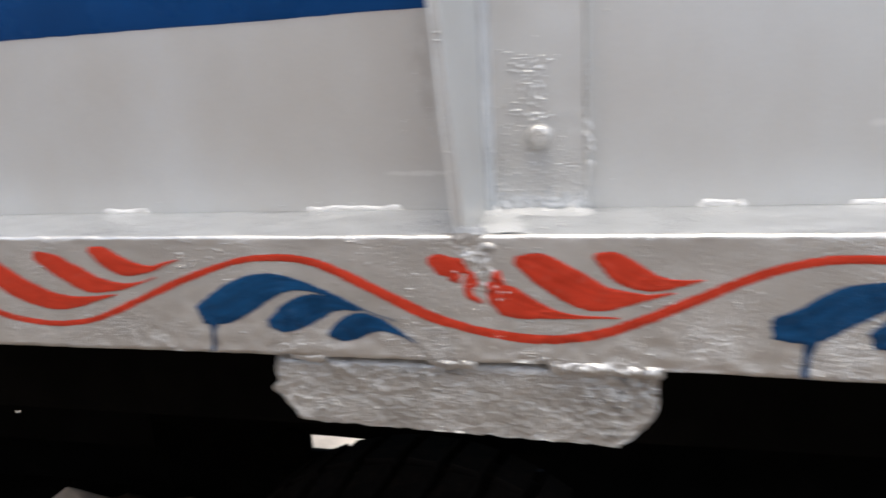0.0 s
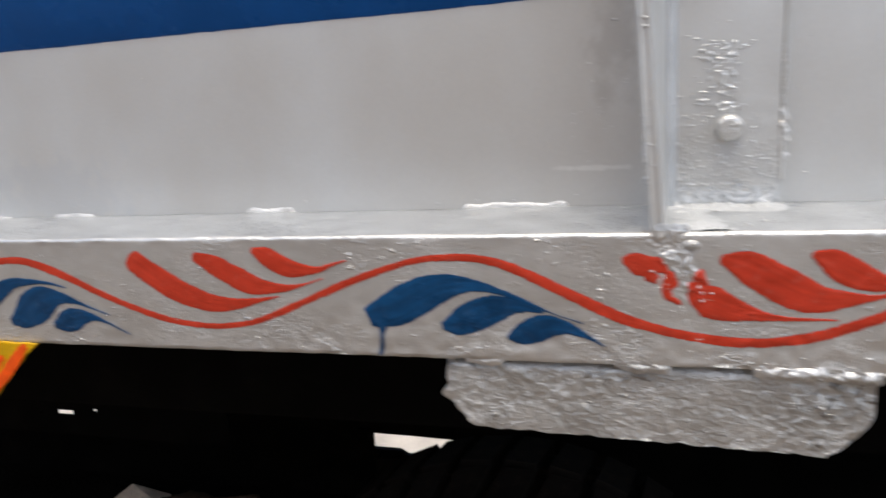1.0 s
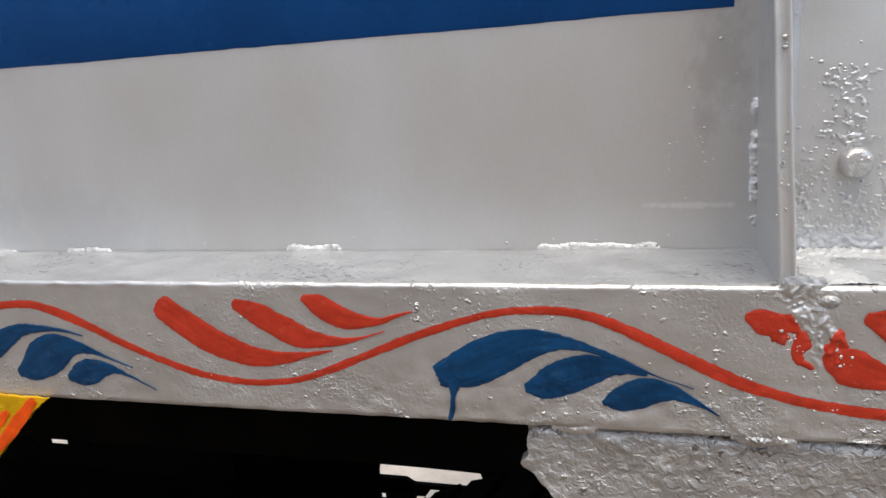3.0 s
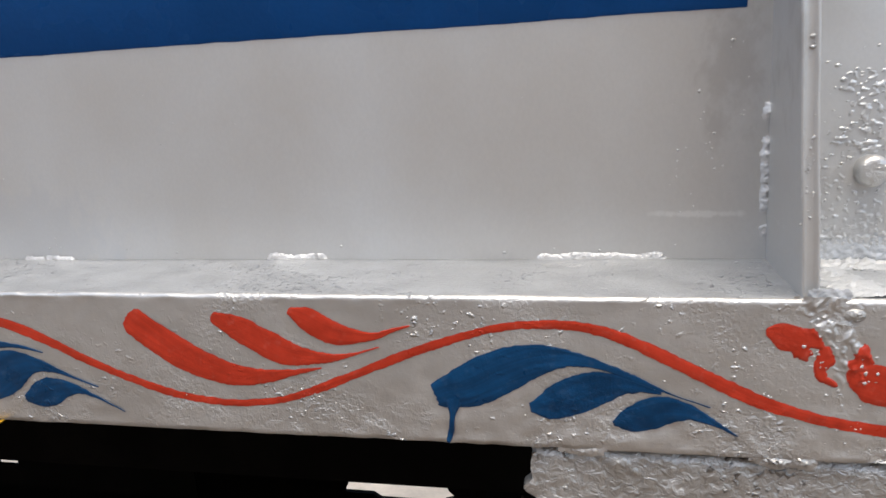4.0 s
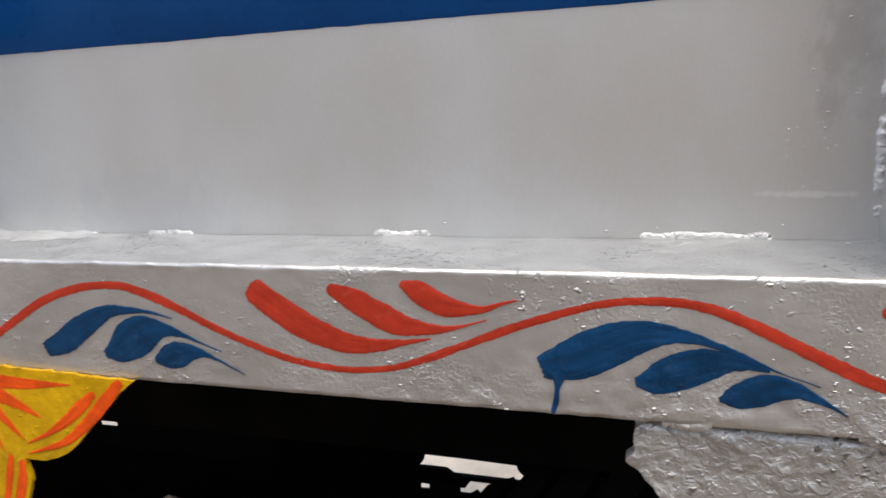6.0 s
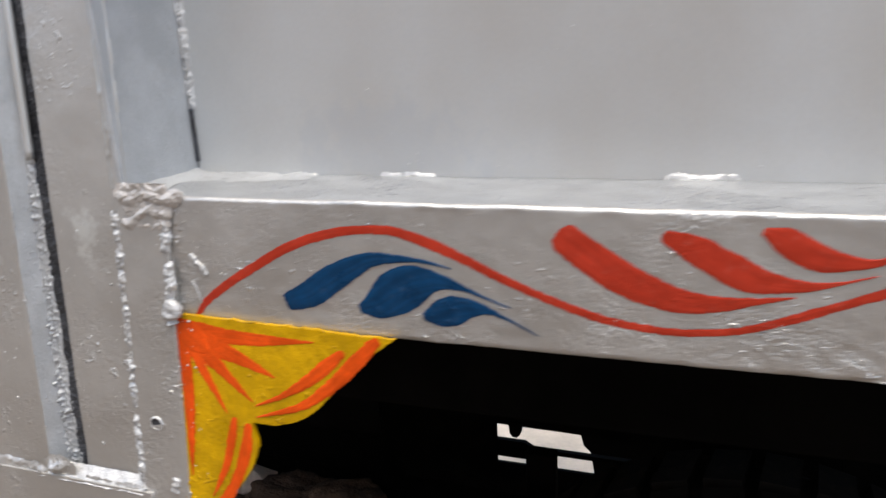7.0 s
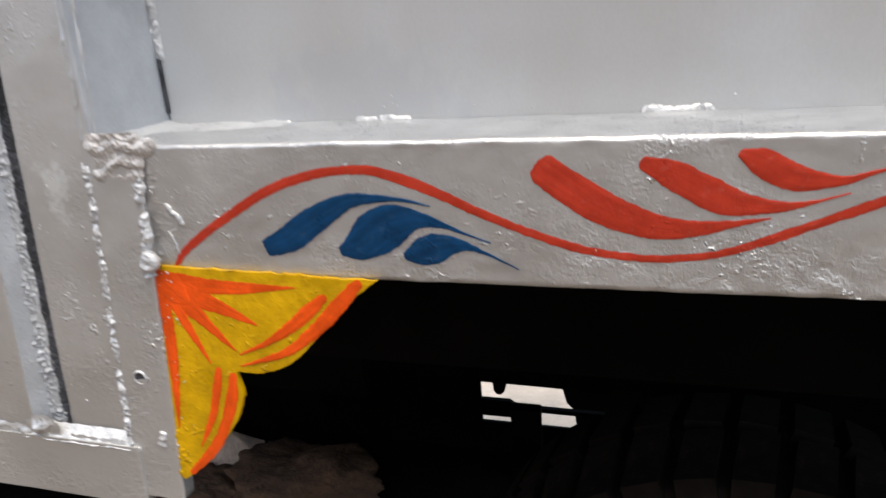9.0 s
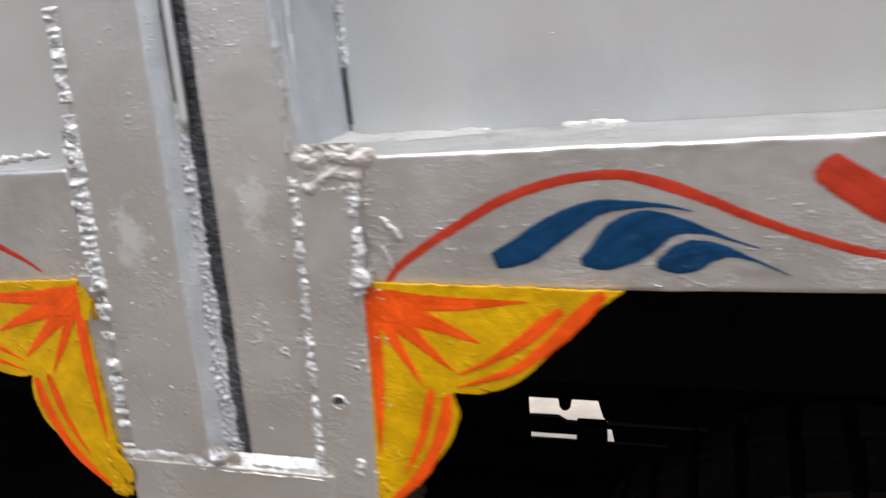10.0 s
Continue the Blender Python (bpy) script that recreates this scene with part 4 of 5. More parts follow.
# dark strip that paints the shade at the groove's bottom
slab("inner_liner", -0.176, -0.135, TOP - 0.26, UP, 0.0135, 0.005, shade_paint, 9, "groove bottom coloured dark for its shade", amount=0.0006)


def build_groove_wall():
    """The slanting side of the left plate, running back into the groove."""
    bm = bmesh.new()
    rows = []
    for k in range(421):
        z = TOP - 0.26 + (UP - TOP + 0.26) * k / 420
        xa = -0.1812 + 0.006 * (z - TOP)
        row = []
        for i in range(9):
            u = i / 8
            d = 0.0004 * noise.noise(Vector((u * 2, z * 30, 4)))
            row.append(bm.verts.new((xa + 0.010 * u + d, post_y(0, z) + 0.0006 + 0.014 * u - d, z)))
        rows.append(row)
    for p, q in zip(rows, rows[1:]):
        for i in range(8):
            bm.faces.new((p[i], p[i + 1], q[i + 1], q[i]))
    return part("groove_wall", bm, silver_skylit, post)


build_groove_wall()


def build_rod(z0, z1):
    """A thin round rod standing in the groove."""
    bm = bmesh.new()
    rows = []
    for k in range(40):
        z = z0 + (z1 - z0) * k / 39
        xc, r = -0.1628 + 0.006 * (z - TOP), 0.0034
        rows.append([bm.verts.new((xc + r * math.cos(a), post_y(0, z) + 0.0098 + r * math.sin(a), z)) for a in [i / 10 * 2 * math.pi for i in range(10)]])
    for p, q in zip(rows, rows[1:]):
        for i in range(10):
            bm.faces.new((p[i], p[(i + 1) % 10], q[(i + 1) % 10], q[i]))
    bm.faces.new(rows[0])
    bm.faces.new(rows[-1])
    return part("groove_rod", bm, silver_sheet, post)


build_rod(TOP + 0.025, UP)


def on_post(x, z, out=0.0):
    return (x, post_y(x, TOP + z) - out, TOP + z)


def groove_weld(u, v):
    """Rough weld down the groove's wall: ragged drops, thick here and thin there."""
    c = -0.1715 + 0.006 * v
    wide = 0.0092 - 0.026 * v * (v < 0) + 0.003 * noise.noise(Vector((v * 60, 2, 0)))
    grow = min(1.0, max(0.0, (0.05 - v) / 0.02))
    keep = 0.55 + 0.9 * noise.noise(Vector((u * 60, v * 38, 6)))
    grit = max(0.0, noise.noise(Vector((u * 300, v * 230, 3)))) + 0.8 * max(0.0, noise.noise(Vector((u * 520, v * 430, 8))))
    return grow * max(0.0, 1 - (abs(u - c) / wide) ** 2) * (0.0014 + 0.0066 * max(0.2, keep) * grit) - 0.0006


crust("groove_weld", post, lambda u, v, h: (u, post_y(0, TOP + v) + 0.0135 - h, TOP + v), -0.190, -0.150, -0.252, 0.055, 0.0009, groove_weld, silver_skylit)


def corner_crust(u, v):
    """The thick uneven weld where strip, rail and post meet."""
    wav = 0.004 * noise.noise(Vector((u * 60, 3, 0)))
    upper = max(0.0, 1 - ((v + 0.001 + wav) / (0.0065 + 0.003 * noise.noise(Vector((u * 90, 5, 0))))) ** 2) * min(1.0, max(0.0, (u + 0.074) / 0.008), max(0.0, (-0.006 - u) / 0.012))
    lower = max(0.0, 1 - ((v + 0.015 - 0.25 * (u + 0.045) + 1.5 * wav) / (0.006 + 0.003 * noise.noise(Vector((u * 80, 8, 0))))) ** 2) * min(1.0, max(0.0, (u + 0.072) / 0.008), max(0.0, (-0.018 - u) / 0.008))
    return max(0.0046 * max(upper, lower) * (0.35 + 0.7 * rubble(u, v, 210, 12)), 0.0032 * rubble(u, v, 180, 17) * min(1.0, max(0.0, (u + 0.072) / 0.006), max(0.0, (-0.02 - u) / 0.006)) * min(1.0, max(0.0, (v + 0.03) / 0.008))) - 0.0006


crust("corner_crust", post, lambda u, v, h: on_post(u, v, 0.0005 + h), -0.076, -0.004, -0.034, 0.01, 0.0008, corner_crust, rusty_bead)


def edge_crust(x_of, z0, z1, width, thick, seed, out=0.0, name="edge_weld", keep_from=-0.2):
    def height(u, v):
        c = x_of(v)
        w = width * (1 + 0.5 * noise.noise(Vector((v * 90, seed, 0))))
        on = noise.noise(Vector((v * 75, seed * 2.1, 4))) + 0.7 * noise.noise(Vector((v * 210, seed * 2.1, 9))) - keep_from
        return thick * min(1.0, max(0.0, on * 2.2)) * max(0.0, 1 - (abs(u - c) / w) ** 2) * (1.35 * rubble(u, v, 330, seed) + 0.6 * noise.noise(Vector((u * 70, v * 70, seed)))) - 0.0006
    xs = [x_of(z0 + (z1 - z0) * k / 10) for k in range(11)]
    crust(name, post, lambda u, v, h: on_post(u, v, out + h), min(xs) - width * 1.6, max(xs) + width * 1.6, z0, z1, 0.001, height)


edge_crust(lambda v: -0.0722 + 0.028 * v + 0.002 * noise.noise(Vector((v * 60, 1, 1))) + 0.0022 * noise.noise(Vector((v * 230, 4, 1))), -0.25, -0.012, 0.0048, 0.0040, 21, 0.0, keep_from=-0.55)
edge_crust(lambda v: -0.1812 + 0.006 * v, -0.25, 0.28, 0.0016, 0.0009, 26, -0.0003, keep_from=-0.2)
edge_crust(lambda v: -0.0285 + 0.02 * v + 0.0025 * noise.noise(Vector((v * 80, 2, 1))), -0.1, -0.012, 0.0054, 0.0058, 22, 0.0, keep_from=-0.42)
edge_crust(lambda v: -0.259 + 0.02 * v, -0.245, 0.16, 0.0068, 0.0062, 23, 0.0005, keep_from=-0.3)
edge_crust(lambda v: -0.262 + 0.02 * v, -0.1, 0.03, 0.008, 0.0062, 24, 0.0005, keep_from=-0.4)


def foot_crust(u, v):
    c = -0.253 + 0.003 * noise.noise(Vector((u * 50, 1, 0)))
    w = 0.006 + (0.004 if u < -0.19 else 0.0)
    h = 0.0044 * max(0.0, 1 - ((v - c) / w) ** 2) * max(0.0, 0.1 + rubble(u, v, 170, 31) + 0.7 * noise.noise(Vector((u * 45, v * 120, 2))))
    heap = 0.007 * math.exp(-((u + 0.172) / 0.013) ** 2 - ((v + 0.245) / 0.008) ** 2) * (0.3 + rubble(u, v, 190, 33))
    return max(h if u < -0.185 else h * 0.5, heap) - 0.0008


def build_foot_ledge():
    """The sloping top of the foot plate, uneven along its length."""
    bm = bmesh.new()
    rows = []
    for i in range(91):
        x = -0.196 + 0.118 * i / 90
        row = []
        for j in range(9):
            u = j / 8
            p = Vector((x * 90, u * 2, 3))
            z = -0.243 - 0.0115 * u + 0.0012 * noise.noise(p)
            row.append(bm.verts.new((x, post_y(x, TOP + z) + 0.006 - 0.0105 * u - 0.0008 * noise.noise(p * 1.7), TOP + z)))
        rows.append(row)
    for p, q in zip(rows, rows[1:]):
        for j in range(8):
            bm.faces.new((p[j], p[j + 1], q[j + 1], q[j]))
    return part("foot_ledge", bm, silver_bead, post, "sloping silver-painted upper edge of the foot plate")


build_foot_ledge()
crust("foot_crust", post, lambda u, v, h: on_post(u, v, 0.001 + h), -0.27, -0.085, -0.268, -0.228, 0.0011, foot_crust, silver_plate)


def folded_edge(u, v):
    """The thick soft fold of paint along the plate's edge beside the return plate."""
    wide = 0.0085 + 0.0022 * noise.noise(Vector((v * 35, 3, 1)))
    k = max(0.0, 1 - (abs(u + 0.0735 - 0.004 * v) / wide) ** 2)
    return k * (0.0038 + 0.0014 * noise.noise(Vector((u * 60, v * 45, 5))) + 0.0009 * max(0.0, noise.noise(Vector((u * 180, v * 150, 2))))) - 0.0004


crust("folded_edge", post, lambda u, v, h: on_post(u, v, -0.0066 + h), -0.088, -0.062, 0.004, 0.29, 0.001, folded_edge, silver_plate)
bead("weld_bead", [(-0.010, -0.0004, TOP - 0.044), (-0.003, -0.0006, TOP - 0.052), (0.004, -0.0008, TOP - 0.0605)], 0.0026, post, 40)
bead("weld_bead", [(-0.012, -0.0003, TOP - 0.066), (-0.008, -0.0003, TOP - 0.074), (-0.006, -0.0003, TOP - 0.084)], 0.0013, post, 42)
bead("weld_bead", [on_post(-0.028, -0.080, 0.002), on_post(-0.030, -0.088, 0.002), on_post(-0.031, -0.096, 0.002)], 0.0072, post, 41, squash=0.7)


def rail_end(u, v):
    """Thin runs of weld and brushed paint on the rail's end beside the strip."""
    near = max(0.0, 1 - (u + 0.026) / 0.05) * min(1.0, max(0.0, (v + 0.095) / 0.01), max(0.0, (-0.008 - v) / 0.01))
    return 0.0011 * near * (0.35 + noise.noise(Vector((u * 90 + v * 120, v * 230 - u * 60, 2))) + 0.5 * noise.noise(Vector((u * 240, v * 420, 7)))) - 0.0004


crust("rail_end_weld", post, lambda u, v, h: (u, rail_y(u, TOP + v) - h, TOP + v), -0.026, 0.03, -0.097, -0.006, 0.0009, rail_end, silver_plate)


def return_weld(u, v):
    on = min(1.0, max(0.0, 4 * (noise.noise(Vector((v * 60, 9, 1))) + 0.45))) * min(1.0, max(0.0, (v - 0.048) / 0.008))
    wide = 0.006 + 0.003 * noise.noise(Vector((v * 120, 2, 2)))
    return on * 0.0042 * max(0.0, 1 - (abs(u + 0.0635) / wide) ** 2) * (0.1 + 1.1 * rubble(u, v, 360, 14)) - 0.0003


# thin proud box, coloured dark in place of a shadow gap
part("open_seam", box(-0.0652, -0.0625, 0.0932, 0.099, TOP + 0.010, TOP + 0.056), shade_paint, post, "dark strip for the shadow gap beside the post")
crust("return_weld", post, lambda u, v, h: (u, 0.0962 - h, TOP + v), -0.066, -0.052, 0.044, 0.29, 0.0009, return_weld)


def ledge_weld(u, v):
    """A spread of weld and paint at the back of the ledge beside the post."""
    end = min(1.0, max(0.0, (0.055 + 0.02 * noise.noise(Vector((v * 60, 1, 3))) - u) / 0.012))
    back = min(1.0, max(0.0, (v - 0.05 - 0.25 * max(0.0, u)) / 0.03))
    return end * back * (0.0016 + 0.0016 * noise.noise(Vector((u * 70, v * 70, 2))) + 0.0012 * noise.noise(Vector((u * 190, v * 190, 5)))) - 0.0006


def return_foot(u, v):
    """The fillet of weld and paint between return plate and ledge."""
    wide = 0.020 + 0.006 * noise.noise(Vector((v * 50, 4, 1)))
    k = max(0.0, 1 - (u + 0.067) / wide)
    return 0.0055 * k ** 1.3 * (0.9 + 0.25 * noise.noise(Vector((u * 60, v * 60, 8)))) + 0.0006 * k * noise.noise(Vector((u * 350, v * 350, 3))) - 0.0004


crust("return_foot", post, lambda u, v, h: (u, v, TOP - 0.010 * v + 0.0003 + h), -0.067, -0.03, 0.006, 0.0975, 0.0012, return_foot, silver_skylit)
crust("ledge_weld", post, lambda u, v, h: (u, v, TOP - 0.010 * v + 0.0003 + h), -0.065, 0.075, 0.01, 0.0975, 0.0015, ledge_weld, silver_skylit)
bead("weld_bead", [on_post(-0.044, -0.235, 0.001), on_post(-0.046, -0.25, 0.001)], 0.0038, post, 46)
bead("weld_bead", [on_post(-0.283, 0.012, 0.0), on_post(-0.32, 0.01, 0.0), on_post(-0.4, 0.006, 0.0)], 0.0034, rail_left, 47, gap=0.1)
spatter("weld_spatter", 45, lambda r: on_post(max(-0.138, r.gauss(-0.1, 0.03)), -0.02 - r.uniform(0, 0.2), -0.006), (0.0005, 0.0018), post, 51)
spatter("weld_spatter", 40, lambda r: on_post(r.uniform(-0.26, -0.2), -0.02 - r.uniform(0, 0.2)), (0.0005, 0.0017), post, 52)
spatter("weld_spatter", 90, lambda r: on_post(r.uniform(-0.07, -0.01), -r.uniform(0.0, 0.28), 0.0003), (0.0005, 0.0017), post, 53)
spatter("weld_spatter", 26, lambda r: (r.gauss(0.01, 0.02), -0.0002, TOP - r.uniform(0.02, 0.09)), (0.0004, 0.0011), rail, 54, squash=0.25)
build_band(-3.6, -0.262, 0.024, push_left, panel_left)
bm = box(-0.0658, -0.0648, 0.006, 0.096, BAND + 0.004, UP)
part("blue_band", bm, blue_enamel, post, "glossy blue painted band")


stroke("paint_daub", ((-277, -97, 8), (-275, -108, 11), (-277, -122, 8)), yellow_paint, post, plane=lambda X, Z: post_y(0, Z) - 0.004, ragged=2.0, label="yellow daub of paint")
stroke("paint_daub", ((-275, -246, 10), (-266, -262, 14), (-262, -270, 8)), yellow_paint, post, plane=lambda X, Z: post_y(0, Z) - 0.006, ragged=2.0, seed=5, label="yellow daub of paint")


def build_hole():
    """A small drilled hole: a worn rim round a disc painted dark for the shade inside."""
    rim, inner = bmesh.new(), bmesh.new()
    c = Vector(on_post(-0.0575, -0.188, 0.0014))
    rings = []
    for k in range(24):
        a = k / 24 * 2 * math.pi
        rr = 0.0052 * (1 + 0.08 * noise.noise(Vector((math.cos(a), math.sin(a), 3))))
        rings.append([rim.verts.new(c + Vector((f * rr * math.cos(a), d, f * rr * math.sin(a)))) for f, d in ((1.35, 0.0008), (1.15, -0.0006), (0.95, -0.0004), (0.85, 0.0008))])
    for k in range(24):
        for i in range(3):
            rim.faces.new((rings[k][i], rings[(k + 1) % 24][i], rings[(k + 1) % 24][i + 1], rings[k][i + 1]))
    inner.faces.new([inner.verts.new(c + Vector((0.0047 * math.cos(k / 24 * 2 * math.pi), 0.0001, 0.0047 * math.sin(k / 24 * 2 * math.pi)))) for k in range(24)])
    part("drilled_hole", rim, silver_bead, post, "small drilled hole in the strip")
    part("hole_shadow", inner, shade_paint, post, "disc coloured dark for the shade inside the hole")


build_hole()


# ---- yellow gusset plates ----
def bez(a, b, c, d, n=12):
    a, b, c, d = (np.array(p, float) for p in (a, b, c, d))
    return [((1 - t) ** 3) * a + 3 * t * (1 - t) ** 2 * b + 3 * t * t * (1 - t) * c + t ** 3 * d for t in [k / n for k in range(n)]]


def build_gusset(mirror, shift, label, parent):
    out = [(-27, -93), (60, -95), (150, -98)]
    out += bez((150, -98), (128, -112), (108, -138), (82, -160)) + bez((82, -160), (66, -172), (48, -176), (30, -172), 8)
    out += bez((30, -172), (38, -186), (36, -204), (20, -222), 8) + bez((20, -222), (6, -240), (-14, -256), (-26, -270), 8)
    out += [(-31, -272), (-37, -264), (-34, -220), (-30, -160)]
    f = (lambda x: -279 - (x + 33) * 1.15) if mirror else (lambda x: -33 + (x + 33) * 1.03)
    tall = 1.1 if mirror else 1.04
    gy = lambda Z: -0.0042 + 0.085 * (Z - TOP + 0.095)
    bm = bmesh.new()
    front, back = [], []
    fine = []
    for p, q in zip(out, out[1:] + out[:1]):
        cuts = max(1, round(math.hypot(q[0] - p[0], q[1] - p[1]) / 4))
        fine += [(p[0] + (q[0] - p[0]) * i / cuts, p[1] + (q[1] - p[1]) * i / cuts) for i in range(cuts)]
    out = fine
    for k, (x, z) in enumerate(out):
        cut = Vector((x * 0.11, z * 0.11, shift))
        x, z = x + 1.7 * noise.noise(cut) + 0.9 * noise.noise(cut * 3), z + 1.4 * noise.noise(cut + Vector((9, 0, 0))) + 0.9 * noise.noise(cut * 3 + Vector((9, 0, 0)))
        X, Z = f(x) / 1000, TOP + (-93 + (z + 93) * tall) / 1000
        front.append(bm.verts.new((X, gy(Z), Z)))
        back.append(bm.verts.new((X, gy(Z) + 0.0036, Z)))
    n = len(out)
    fr = bm.faces.new(front)
    bm.faces.new(back[::-1])
    for i in range(n):
        bm.faces.new((front[i], front[(i + 1) % n], back[(i + 1) % n], back[i]))
    bmesh.ops.bevel(bm, geom=list(fr.edges), offset=0.0006, segments=2, affect="EDGES")
    g = part("gusset_plate", bm, yellow_paint, parent, label, smooth=False)
    plane = lambda X, Z: gy(Z)
    done = []

    def ray(*spine):
        k = len(done)
        done.append(stroke("orange_stroke", [(f(x), -93 + (z + 93) * tall, w * (1.3 if w > 2 else 1)) for x, z, w in spine], orange_paint, g, plane=plane,
                           ragged=1.0, lift=0.0003 + 0.00003 * k, seed=k + shift))

    ray((-22, -104, 8), (-8, -108, 17), (12, -107, 10), (45, -107, 7), (88, -105, 1))
    ray((-20, -106, 12), (0, -114, 14), (22, -122, 9), (40, -129, 5), (54, -135, 1))
    ray((-18, -110, 14), (-4, -122, 12), (12, -137, 7), (24, -148, 4), (33, -156, 1))
    ray((-20, -110, 12), (-14, -124, 8), (-6, -140, 6), (2, -154, 4), (10, -168, 1))
    ray((-26, -106, 8), (-24, -125, 8), (-24, -160, 8), (-26, -195, 5), (-28, -225, 1))
    ray((110, -111, 5), (98, -121, 8), (82, -134, 7), (62, -147, 4), (36, -159, 1))
    ray((137, -100, 6), (122, -115, 9), (104, -133, 8), (76, -154, 5), (36, -168, 1))
    ray((16, -172, 4), (12, -188, 6), (7, -206, 5), (0, -222, 4), (-10, -240, 1))
    ray((28, -176, 5), (24, -196, 8), (15, -219, 7), (2, -240, 7), (-22, -264, 4))
    ray((-26, -101, 10), (-21, -106, 19), (-15, -111, 20), (-8, -116, 13), (-3, -120, 4))
    return g


gusset = build_gusset(False, 0, "yellow scalloped gusset plate with orange brush strokes", truck)
left_gusset = build_gusset(True, -312, "yellow scalloped gusset plate with orange brush strokes", truck)



def yellow_lumps(u0, u1, v0, v1, seed, parent):
    """Thick yellow paint over weld at a gusset's foot."""
    def height(u, v):
        e = min((u - u0) / 0.006, (u1 - u) / 0.006, (v - v0) / 0.008, (v1 - v) / 0.012, 1.0)
        return max(0.0, e) * 0.0036 * max(0.0, rubble(u, v, 150, seed) + 0.5 * noise.noise(Vector((u * 60, v * 60, seed)))) - 0.0012
    crust("yellow_lump", parent, lambda u, v, h: (u, -0.0042 + 0.085 * (v + 0.095) - h, TOP + v), u0, u1, v0, v1, 0.0009, height, yellow_paint, "lumps of yellow paint over weld")


yellow_lumps(-0.044, -0.02, -0.283, -0.225, 41, gusset)
yellow_lumps(-0.292, -0.262, -0.295, -0.235, 43, left_gusset)
yellow_lumps(-0.284, -0.268, -0.13, -0.09, 45, left_gusset)

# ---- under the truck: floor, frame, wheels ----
part("floor_underside", box(-3.6, 2.2, 0.1, 2.2, TOP - 0.06, TOP - 0.01), shade_wood, truck, "wooden load floor coloured shade-black")
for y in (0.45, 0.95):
    part("chassis_rail", box(-3.6, 2.2, y, y + 0.08, TOP - 0.42, TOP - 0.14, bevel=0.006), shade_steel, truck, "shade-black chassis rail")
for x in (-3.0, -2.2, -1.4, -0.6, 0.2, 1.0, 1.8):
    part("cross_member", box(x, x + 0.08, 0.11, 2.19, TOP - 0.15, TOP - 0.065, bevel=0.004), shade_steel, truck, "shade-black cross member")
# unseen far side and ends, added to keep light out from below
part("far_side", box(-3.6, 2.2, 2.2, 2.24, TOP - 0.1, TOP + 1.15), shade_steel, truck, "unseen far side board that blocks light")
part("headboard", box(-3.66, -3.6, 0.1, 2.24, 0.5, TOP + 1.15), shade_steel, truck)
part("tailboard", box(2.2, 2.26, 0.1, 2.24, 0.5, TOP + 1.15), shade_steel, truck)


def holed_plate(name, x0, x1, z0, z1, y, holes, label, thick=0.012):
    """A dark plate with rectangular holes (xa, xb, za, zb)."""
    xs = sorted({x0, x1, *(v for h in holes for v in h[:2])})
    zs = sorted({z0, z1, *(v for h in holes for v in h[2:])})
    bm = bmesh.new()
    grid = {(a, b): bm.verts.new((a, y, b)) for a in xs for b in zs}
    for a, b in zip(xs, xs[1:]):
        for c, d in zip(zs, zs[1:]):
            if not any(h[0] <= a and b <= h[1] and h[2] <= c and d <= h[3] for h in holes):
                bm.faces.new((grid[a, c], grid[b, c], grid[b, d], grid[a, d]))
    for v in [v for v in bm.verts if not v.link_faces]:
        bm.verts.remove(v)
    thicken(bm, thick)
    return part(name, bm, shade_steel, truck, label, smooth=False)


# dark stand-in plate, its holes placed to fit the camera's view
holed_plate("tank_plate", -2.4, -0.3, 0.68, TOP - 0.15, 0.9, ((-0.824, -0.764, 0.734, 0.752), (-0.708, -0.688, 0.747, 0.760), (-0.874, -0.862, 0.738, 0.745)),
            "shade-black stand-in plate with small holes fitted to the view")
# dark stand-in fitted to view; its hidden wide opening lets light onto the stone
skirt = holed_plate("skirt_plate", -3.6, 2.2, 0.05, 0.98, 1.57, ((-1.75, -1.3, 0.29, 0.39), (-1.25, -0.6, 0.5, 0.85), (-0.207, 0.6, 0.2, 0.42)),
                    "shade-black stand-in plate with openings fitted to the view")
part("skirt_bar", prism(((-0.22, 0.222), (-0.05, 0.222), (-0.03, 0.25), (0.62, 0.247), (0.62, 0.262), (-0.088, 0.266), (-0.114, 0.283), (-0.22, 0.283)), 1.572, 1.59), shade_steel, skirt)
# beam, lug and block are shaped to fit the camera's view of the opening
part("hanger_beam", prism(((-0.7, 0.634), (0.1, 0.625), (0.7, 0.606), (0.7, 0.98), (-0.7, 0.98)), 1.1, 1.13), shade_steel, truck, "shade-black beam fitted to the opening's upper edge")
part("hanger_lug", prism(((-0.044, 0.64), (-0.041, 0.61), (-0.034, 0.601), (-0.024, 0.600), (-0.015, 0.608), (-0.008, 0.64)), 1.09, 1.11), shade_steel, truck)
part("hanger_block", box(-0.004, 0.070, 1.1, 1.14, 0.1, 0.553, bevel=0.004), shade_steel, truck, "shade-black block fitted to the view of the opening")


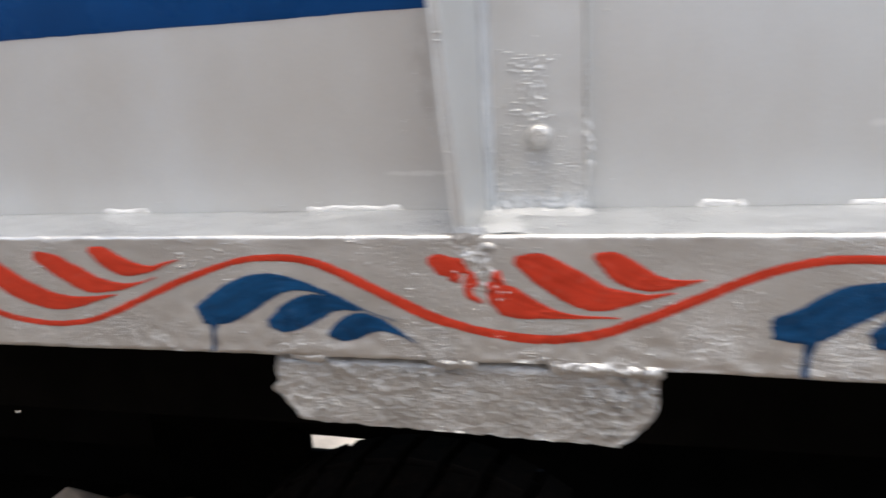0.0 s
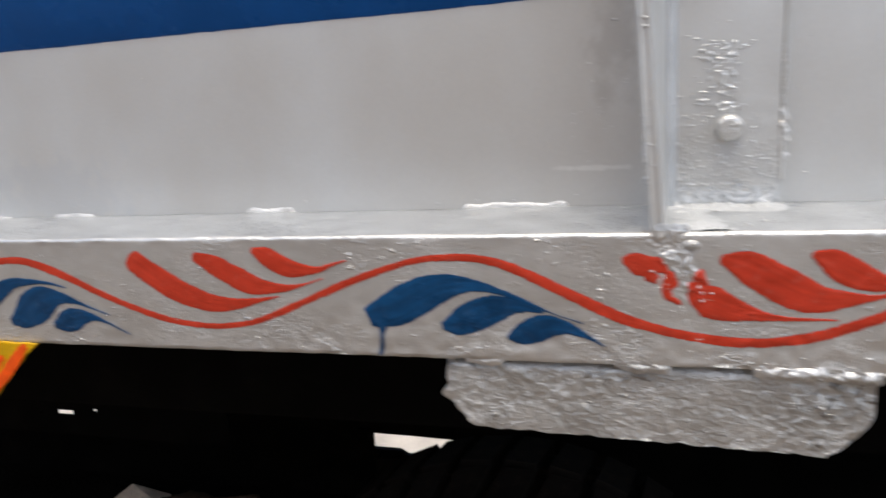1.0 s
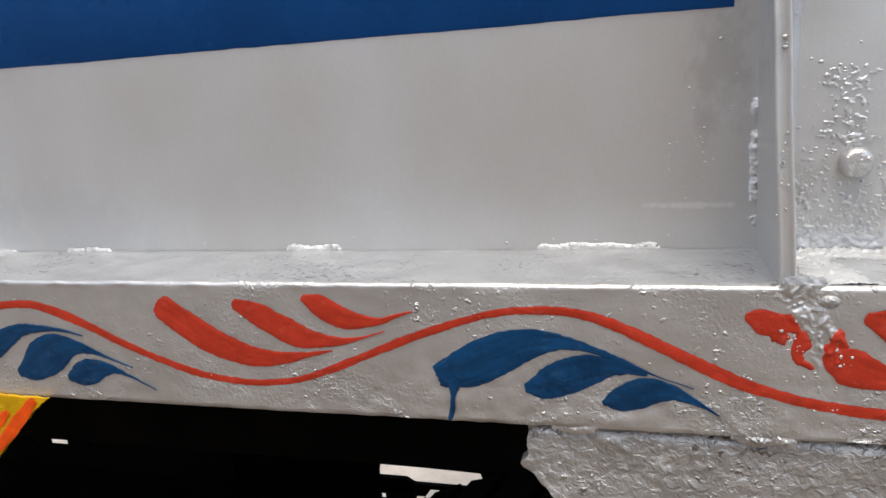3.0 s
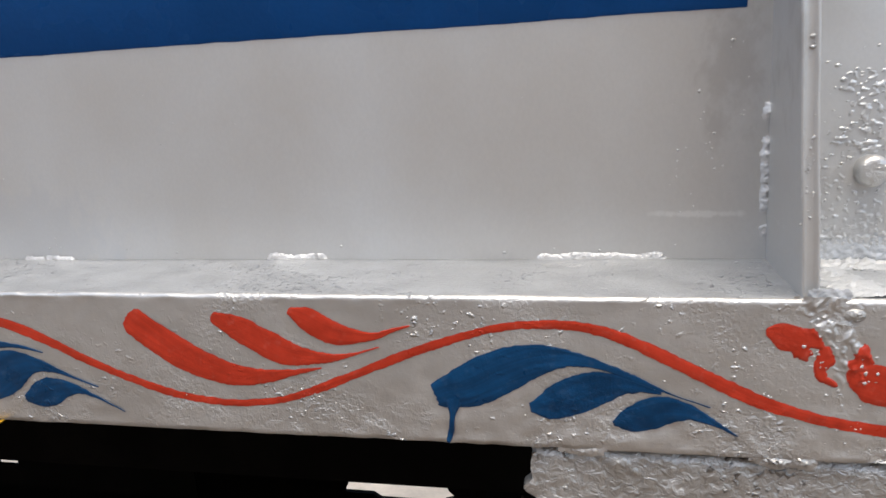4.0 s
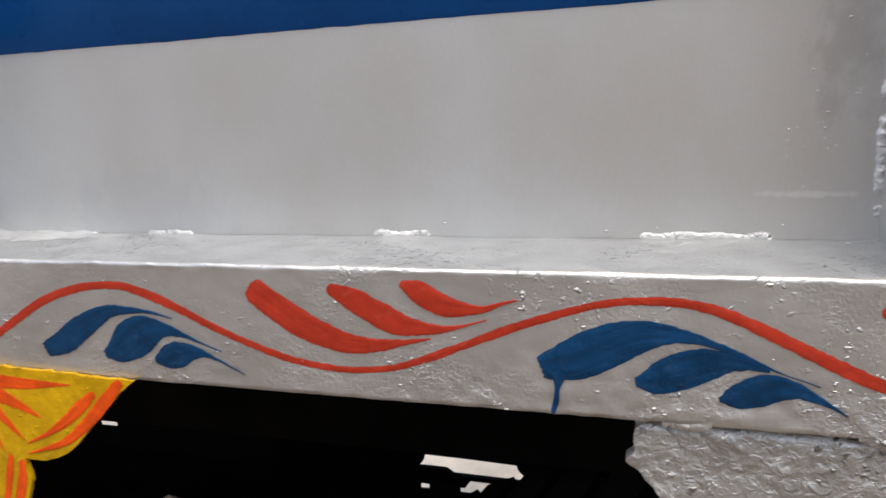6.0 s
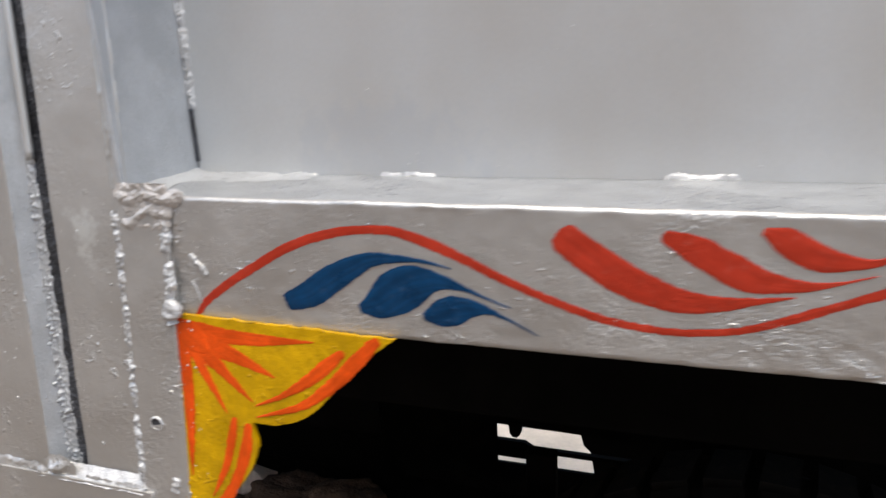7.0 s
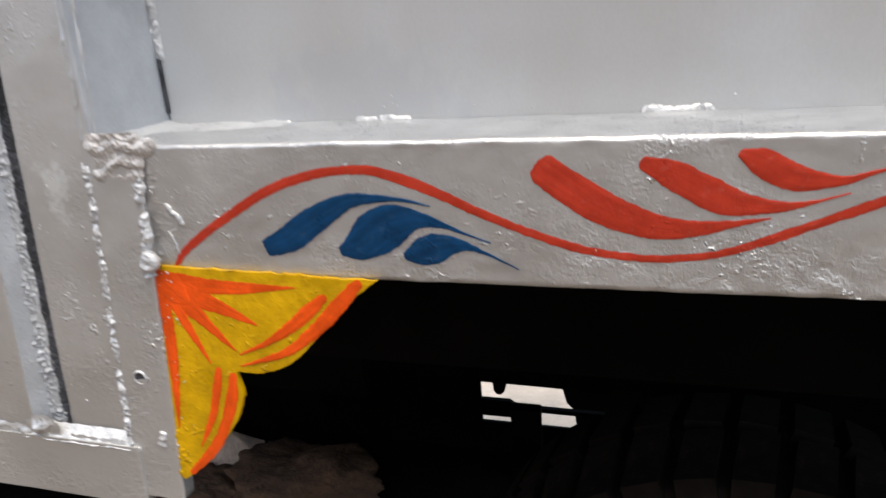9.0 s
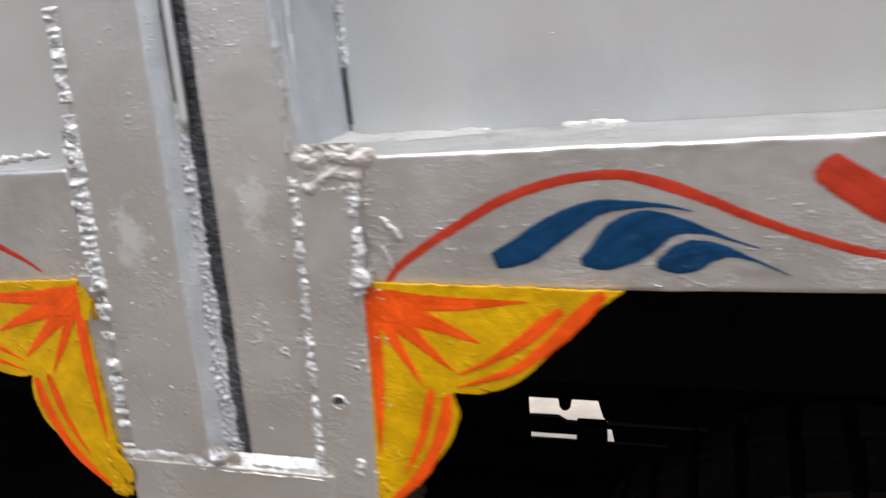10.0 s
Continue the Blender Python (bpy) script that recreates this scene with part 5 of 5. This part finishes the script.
def build_wheel(x, y, r, width):
    w = new("wheel")
    w.parent = truck
    w.location = (x, y, r + GROUND - 0.055)      # lowered so that the tyre's outline fits the camera's view
    tagged(w, "dusty black truck wheel with deep tread")
    bm = bmesh.new()
    prof = [(0.30, 0.03), (0.36, 0.0), (0.44, 0.0), (0.495, 0.022), (0.51, 0.05), (0.515, width / 2), (0.51, width - 0.05), (0.495, width - 0.022),
            (0.44, width), (0.36, width), (0.30, width - 0.03)]
    k = r / 0.54
    rings = [[bm.verts.new((p * k * math.cos(a), q, p * k * math.sin(a))) for p, q in prof] for a in [i / 64 * 2 * math.pi for i in range(64)]]
    for i in range(64):
        for j in range(len(prof) - 1):
            bm.faces.new((rings[i][j], rings[(i + 1) % 64][j], rings[(i + 1) % 64][j + 1], rings[i][j + 1]))
    part("tyre", bm, rubber, w)
    bm = bmesh.new()
    prof = [(0.0, 0.10), (0.12, 0.09), (0.13, 0.04), (0.2, 0.06), (0.29, 0.05), (0.31, 0.02), (0.31, width - 0.02)]
    rings = [[bm.verts.new((p * k * math.cos(a), q, p * k * math.sin(a))) for p, q in prof] for a in [i / 40 * 2 * math.pi for i in range(40)]]
    for i in range(40):
        for j in range(len(prof) - 1):
            bm.faces.new((rings[i][j], rings[(i + 1) % 40][j], rings[(i + 1) % 40][j + 1], rings[i][j + 1]))
    bmesh.ops.remove_doubles(bm, verts=bm.verts, dist=1e-5)
    part("rim", bm, shade_steel, w)
    bm = bmesh.new()
    add_box(bm, -0.027, 0.027, 0.008, width * 0.46, 0.44 * k, 0.54 * k)
    for v in bm.verts:
        if v.co.y < 0.02 and v.co.z > 0.5 * k:
            v.co.z -= 0.012
            v.co.y += 0.008
        if v.co.y > 0.05:
            v.co.x += 0.02
    me = finish(bm, "tread_lug", False)
    me.materials.append(rubber)
    for i in range(36):
        for side in (0, 1):
            o = new("tread_lug", me)
            o.parent = w
            m = Matrix.Rotation((i + 0.5 * side) / 36 * 2 * math.pi, 4, "Y")
            o.matrix_local = m if not side else m @ Matrix.Translation((0, width, 0)) @ Matrix.Rotation(math.pi, 4, "Z")
    return w


build_wheel(0.474, 0.42, 0.444, 0.26)
bm = bmesh.new()
bmesh.ops.create_cone(bm, cap_ends=True, segments=20, radius1=0.08, radius2=0.08, depth=0.8, matrix=pose(0.474, 0.9, 0.46, 90))
part("axle", bm, shade_steel, truck, "shade-black axle tube")

# ---- beyond the truck: pavement, stones ----
def build_slab():
    bm = box(-9, 9, 1.95, 9, -0.6, -0.32, bevel=0.01)
    ob = new("pavement", finish(bm, "pavement", False))
    ob.data.materials.append(sunlit_concrete)
    return tagged(ob, "pavement beside the truck, its sunlight put into a pale warm colour", "pavement", kind="structure")


build_slab()


# stand-in for an unidentified dark shape, outline fitted to the camera's view
board = part("board", prism(((-0.05, 0.12), (-0.045, -0.06), (-0.034, -0.108), (-0.022, -0.154), (0.008, -0.184), (0.03, -0.321), (0.9, -0.321), (0.9, 0.12)), 2.3, 2.325), shade_wood, None)
tagged(board, "unidentified dark upright shape beyond the truck", "board")


def rock(name, p, s, seed, material, label, category, subdiv=3):
    bm = bmesh.new()
    bmesh.ops.create_icosphere(bm, subdivisions=subdiv, radius=1)
    for v in bm.verts:
        c = v.co.copy()
        k = 1 + 0.35 * noise.noise(c * 1.3 + Vector((seed, 0, 0))) + 0.12 * noise.noise(c * 9 + Vector((seed, 5, 0))) + 0.14 * noise.noise(c * 4 + Vector((seed, 2, 0)))
        v.co = Vector((c.x * s[0], c.y * s[1], c.z * s[2])) * k
    ob = new(name, finish(bm, name))
    ob.data.materials.append(material)
    ob.location = p
    return tagged(ob, label, category)


rock("mud_clod", (-0.74, 1.3, 0.05), (0.3, 0.2, 0.10), 3, mud, "brown clod of dried mud on the ground", "mud", 5)
rock("mud_clod", (-1.1, 1.2, 0.05), (0.24, 0.14, 0.07), 6, mud, "small brown clod of dried mud on the ground", "mud", 5)


def build_stone():
    """A broken stone: one sharp peak, a sloping shoulder, chipped edges."""
    bm = bmesh.new()
    for p in ((0, 0, 0.10), (0.115, -0.01, 0.022), (0.10, 0.08, 0.01), (-0.15, -0.01, -0.02), (-0.10, -0.11, -0.03), (0.09, -0.12, -0.03),
              (0.14, 0.0, -0.04), (0.1, 0.12, -0.04), (-0.08, 0.12, -0.04), (0.02, -0.09, 0.03)):
        bm.verts.new(p)
    bmesh.ops.convex_hull(bm, input=bm.verts)
    bmesh.ops.triangulate(bm, faces=bm.faces)
    bmesh.ops.bevel(bm, geom=bm.edges[:], offset=0.004, segments=1, affect="EDGES")
    bmesh.ops.triangulate(bm, faces=bm.faces)
    bmesh.ops.subdivide_edges(bm, edges=bm.edges[:], cuts=3, use_grid_fill=True)
    for v in bm.verts:
        v.co += noise.noise_vector(v.co * 38) * 0.004 + noise.noise_vector(v.co * 110) * 0.0015
    ob = new("stone", finish(bm, "stone", False))
    ob.data.materials.append(stone_mat)
    ob.location = (-1.1, 1.4, 0.075)
    return tagged(ob, "pale angular stone lying on the soil", "stone")


build_stone()
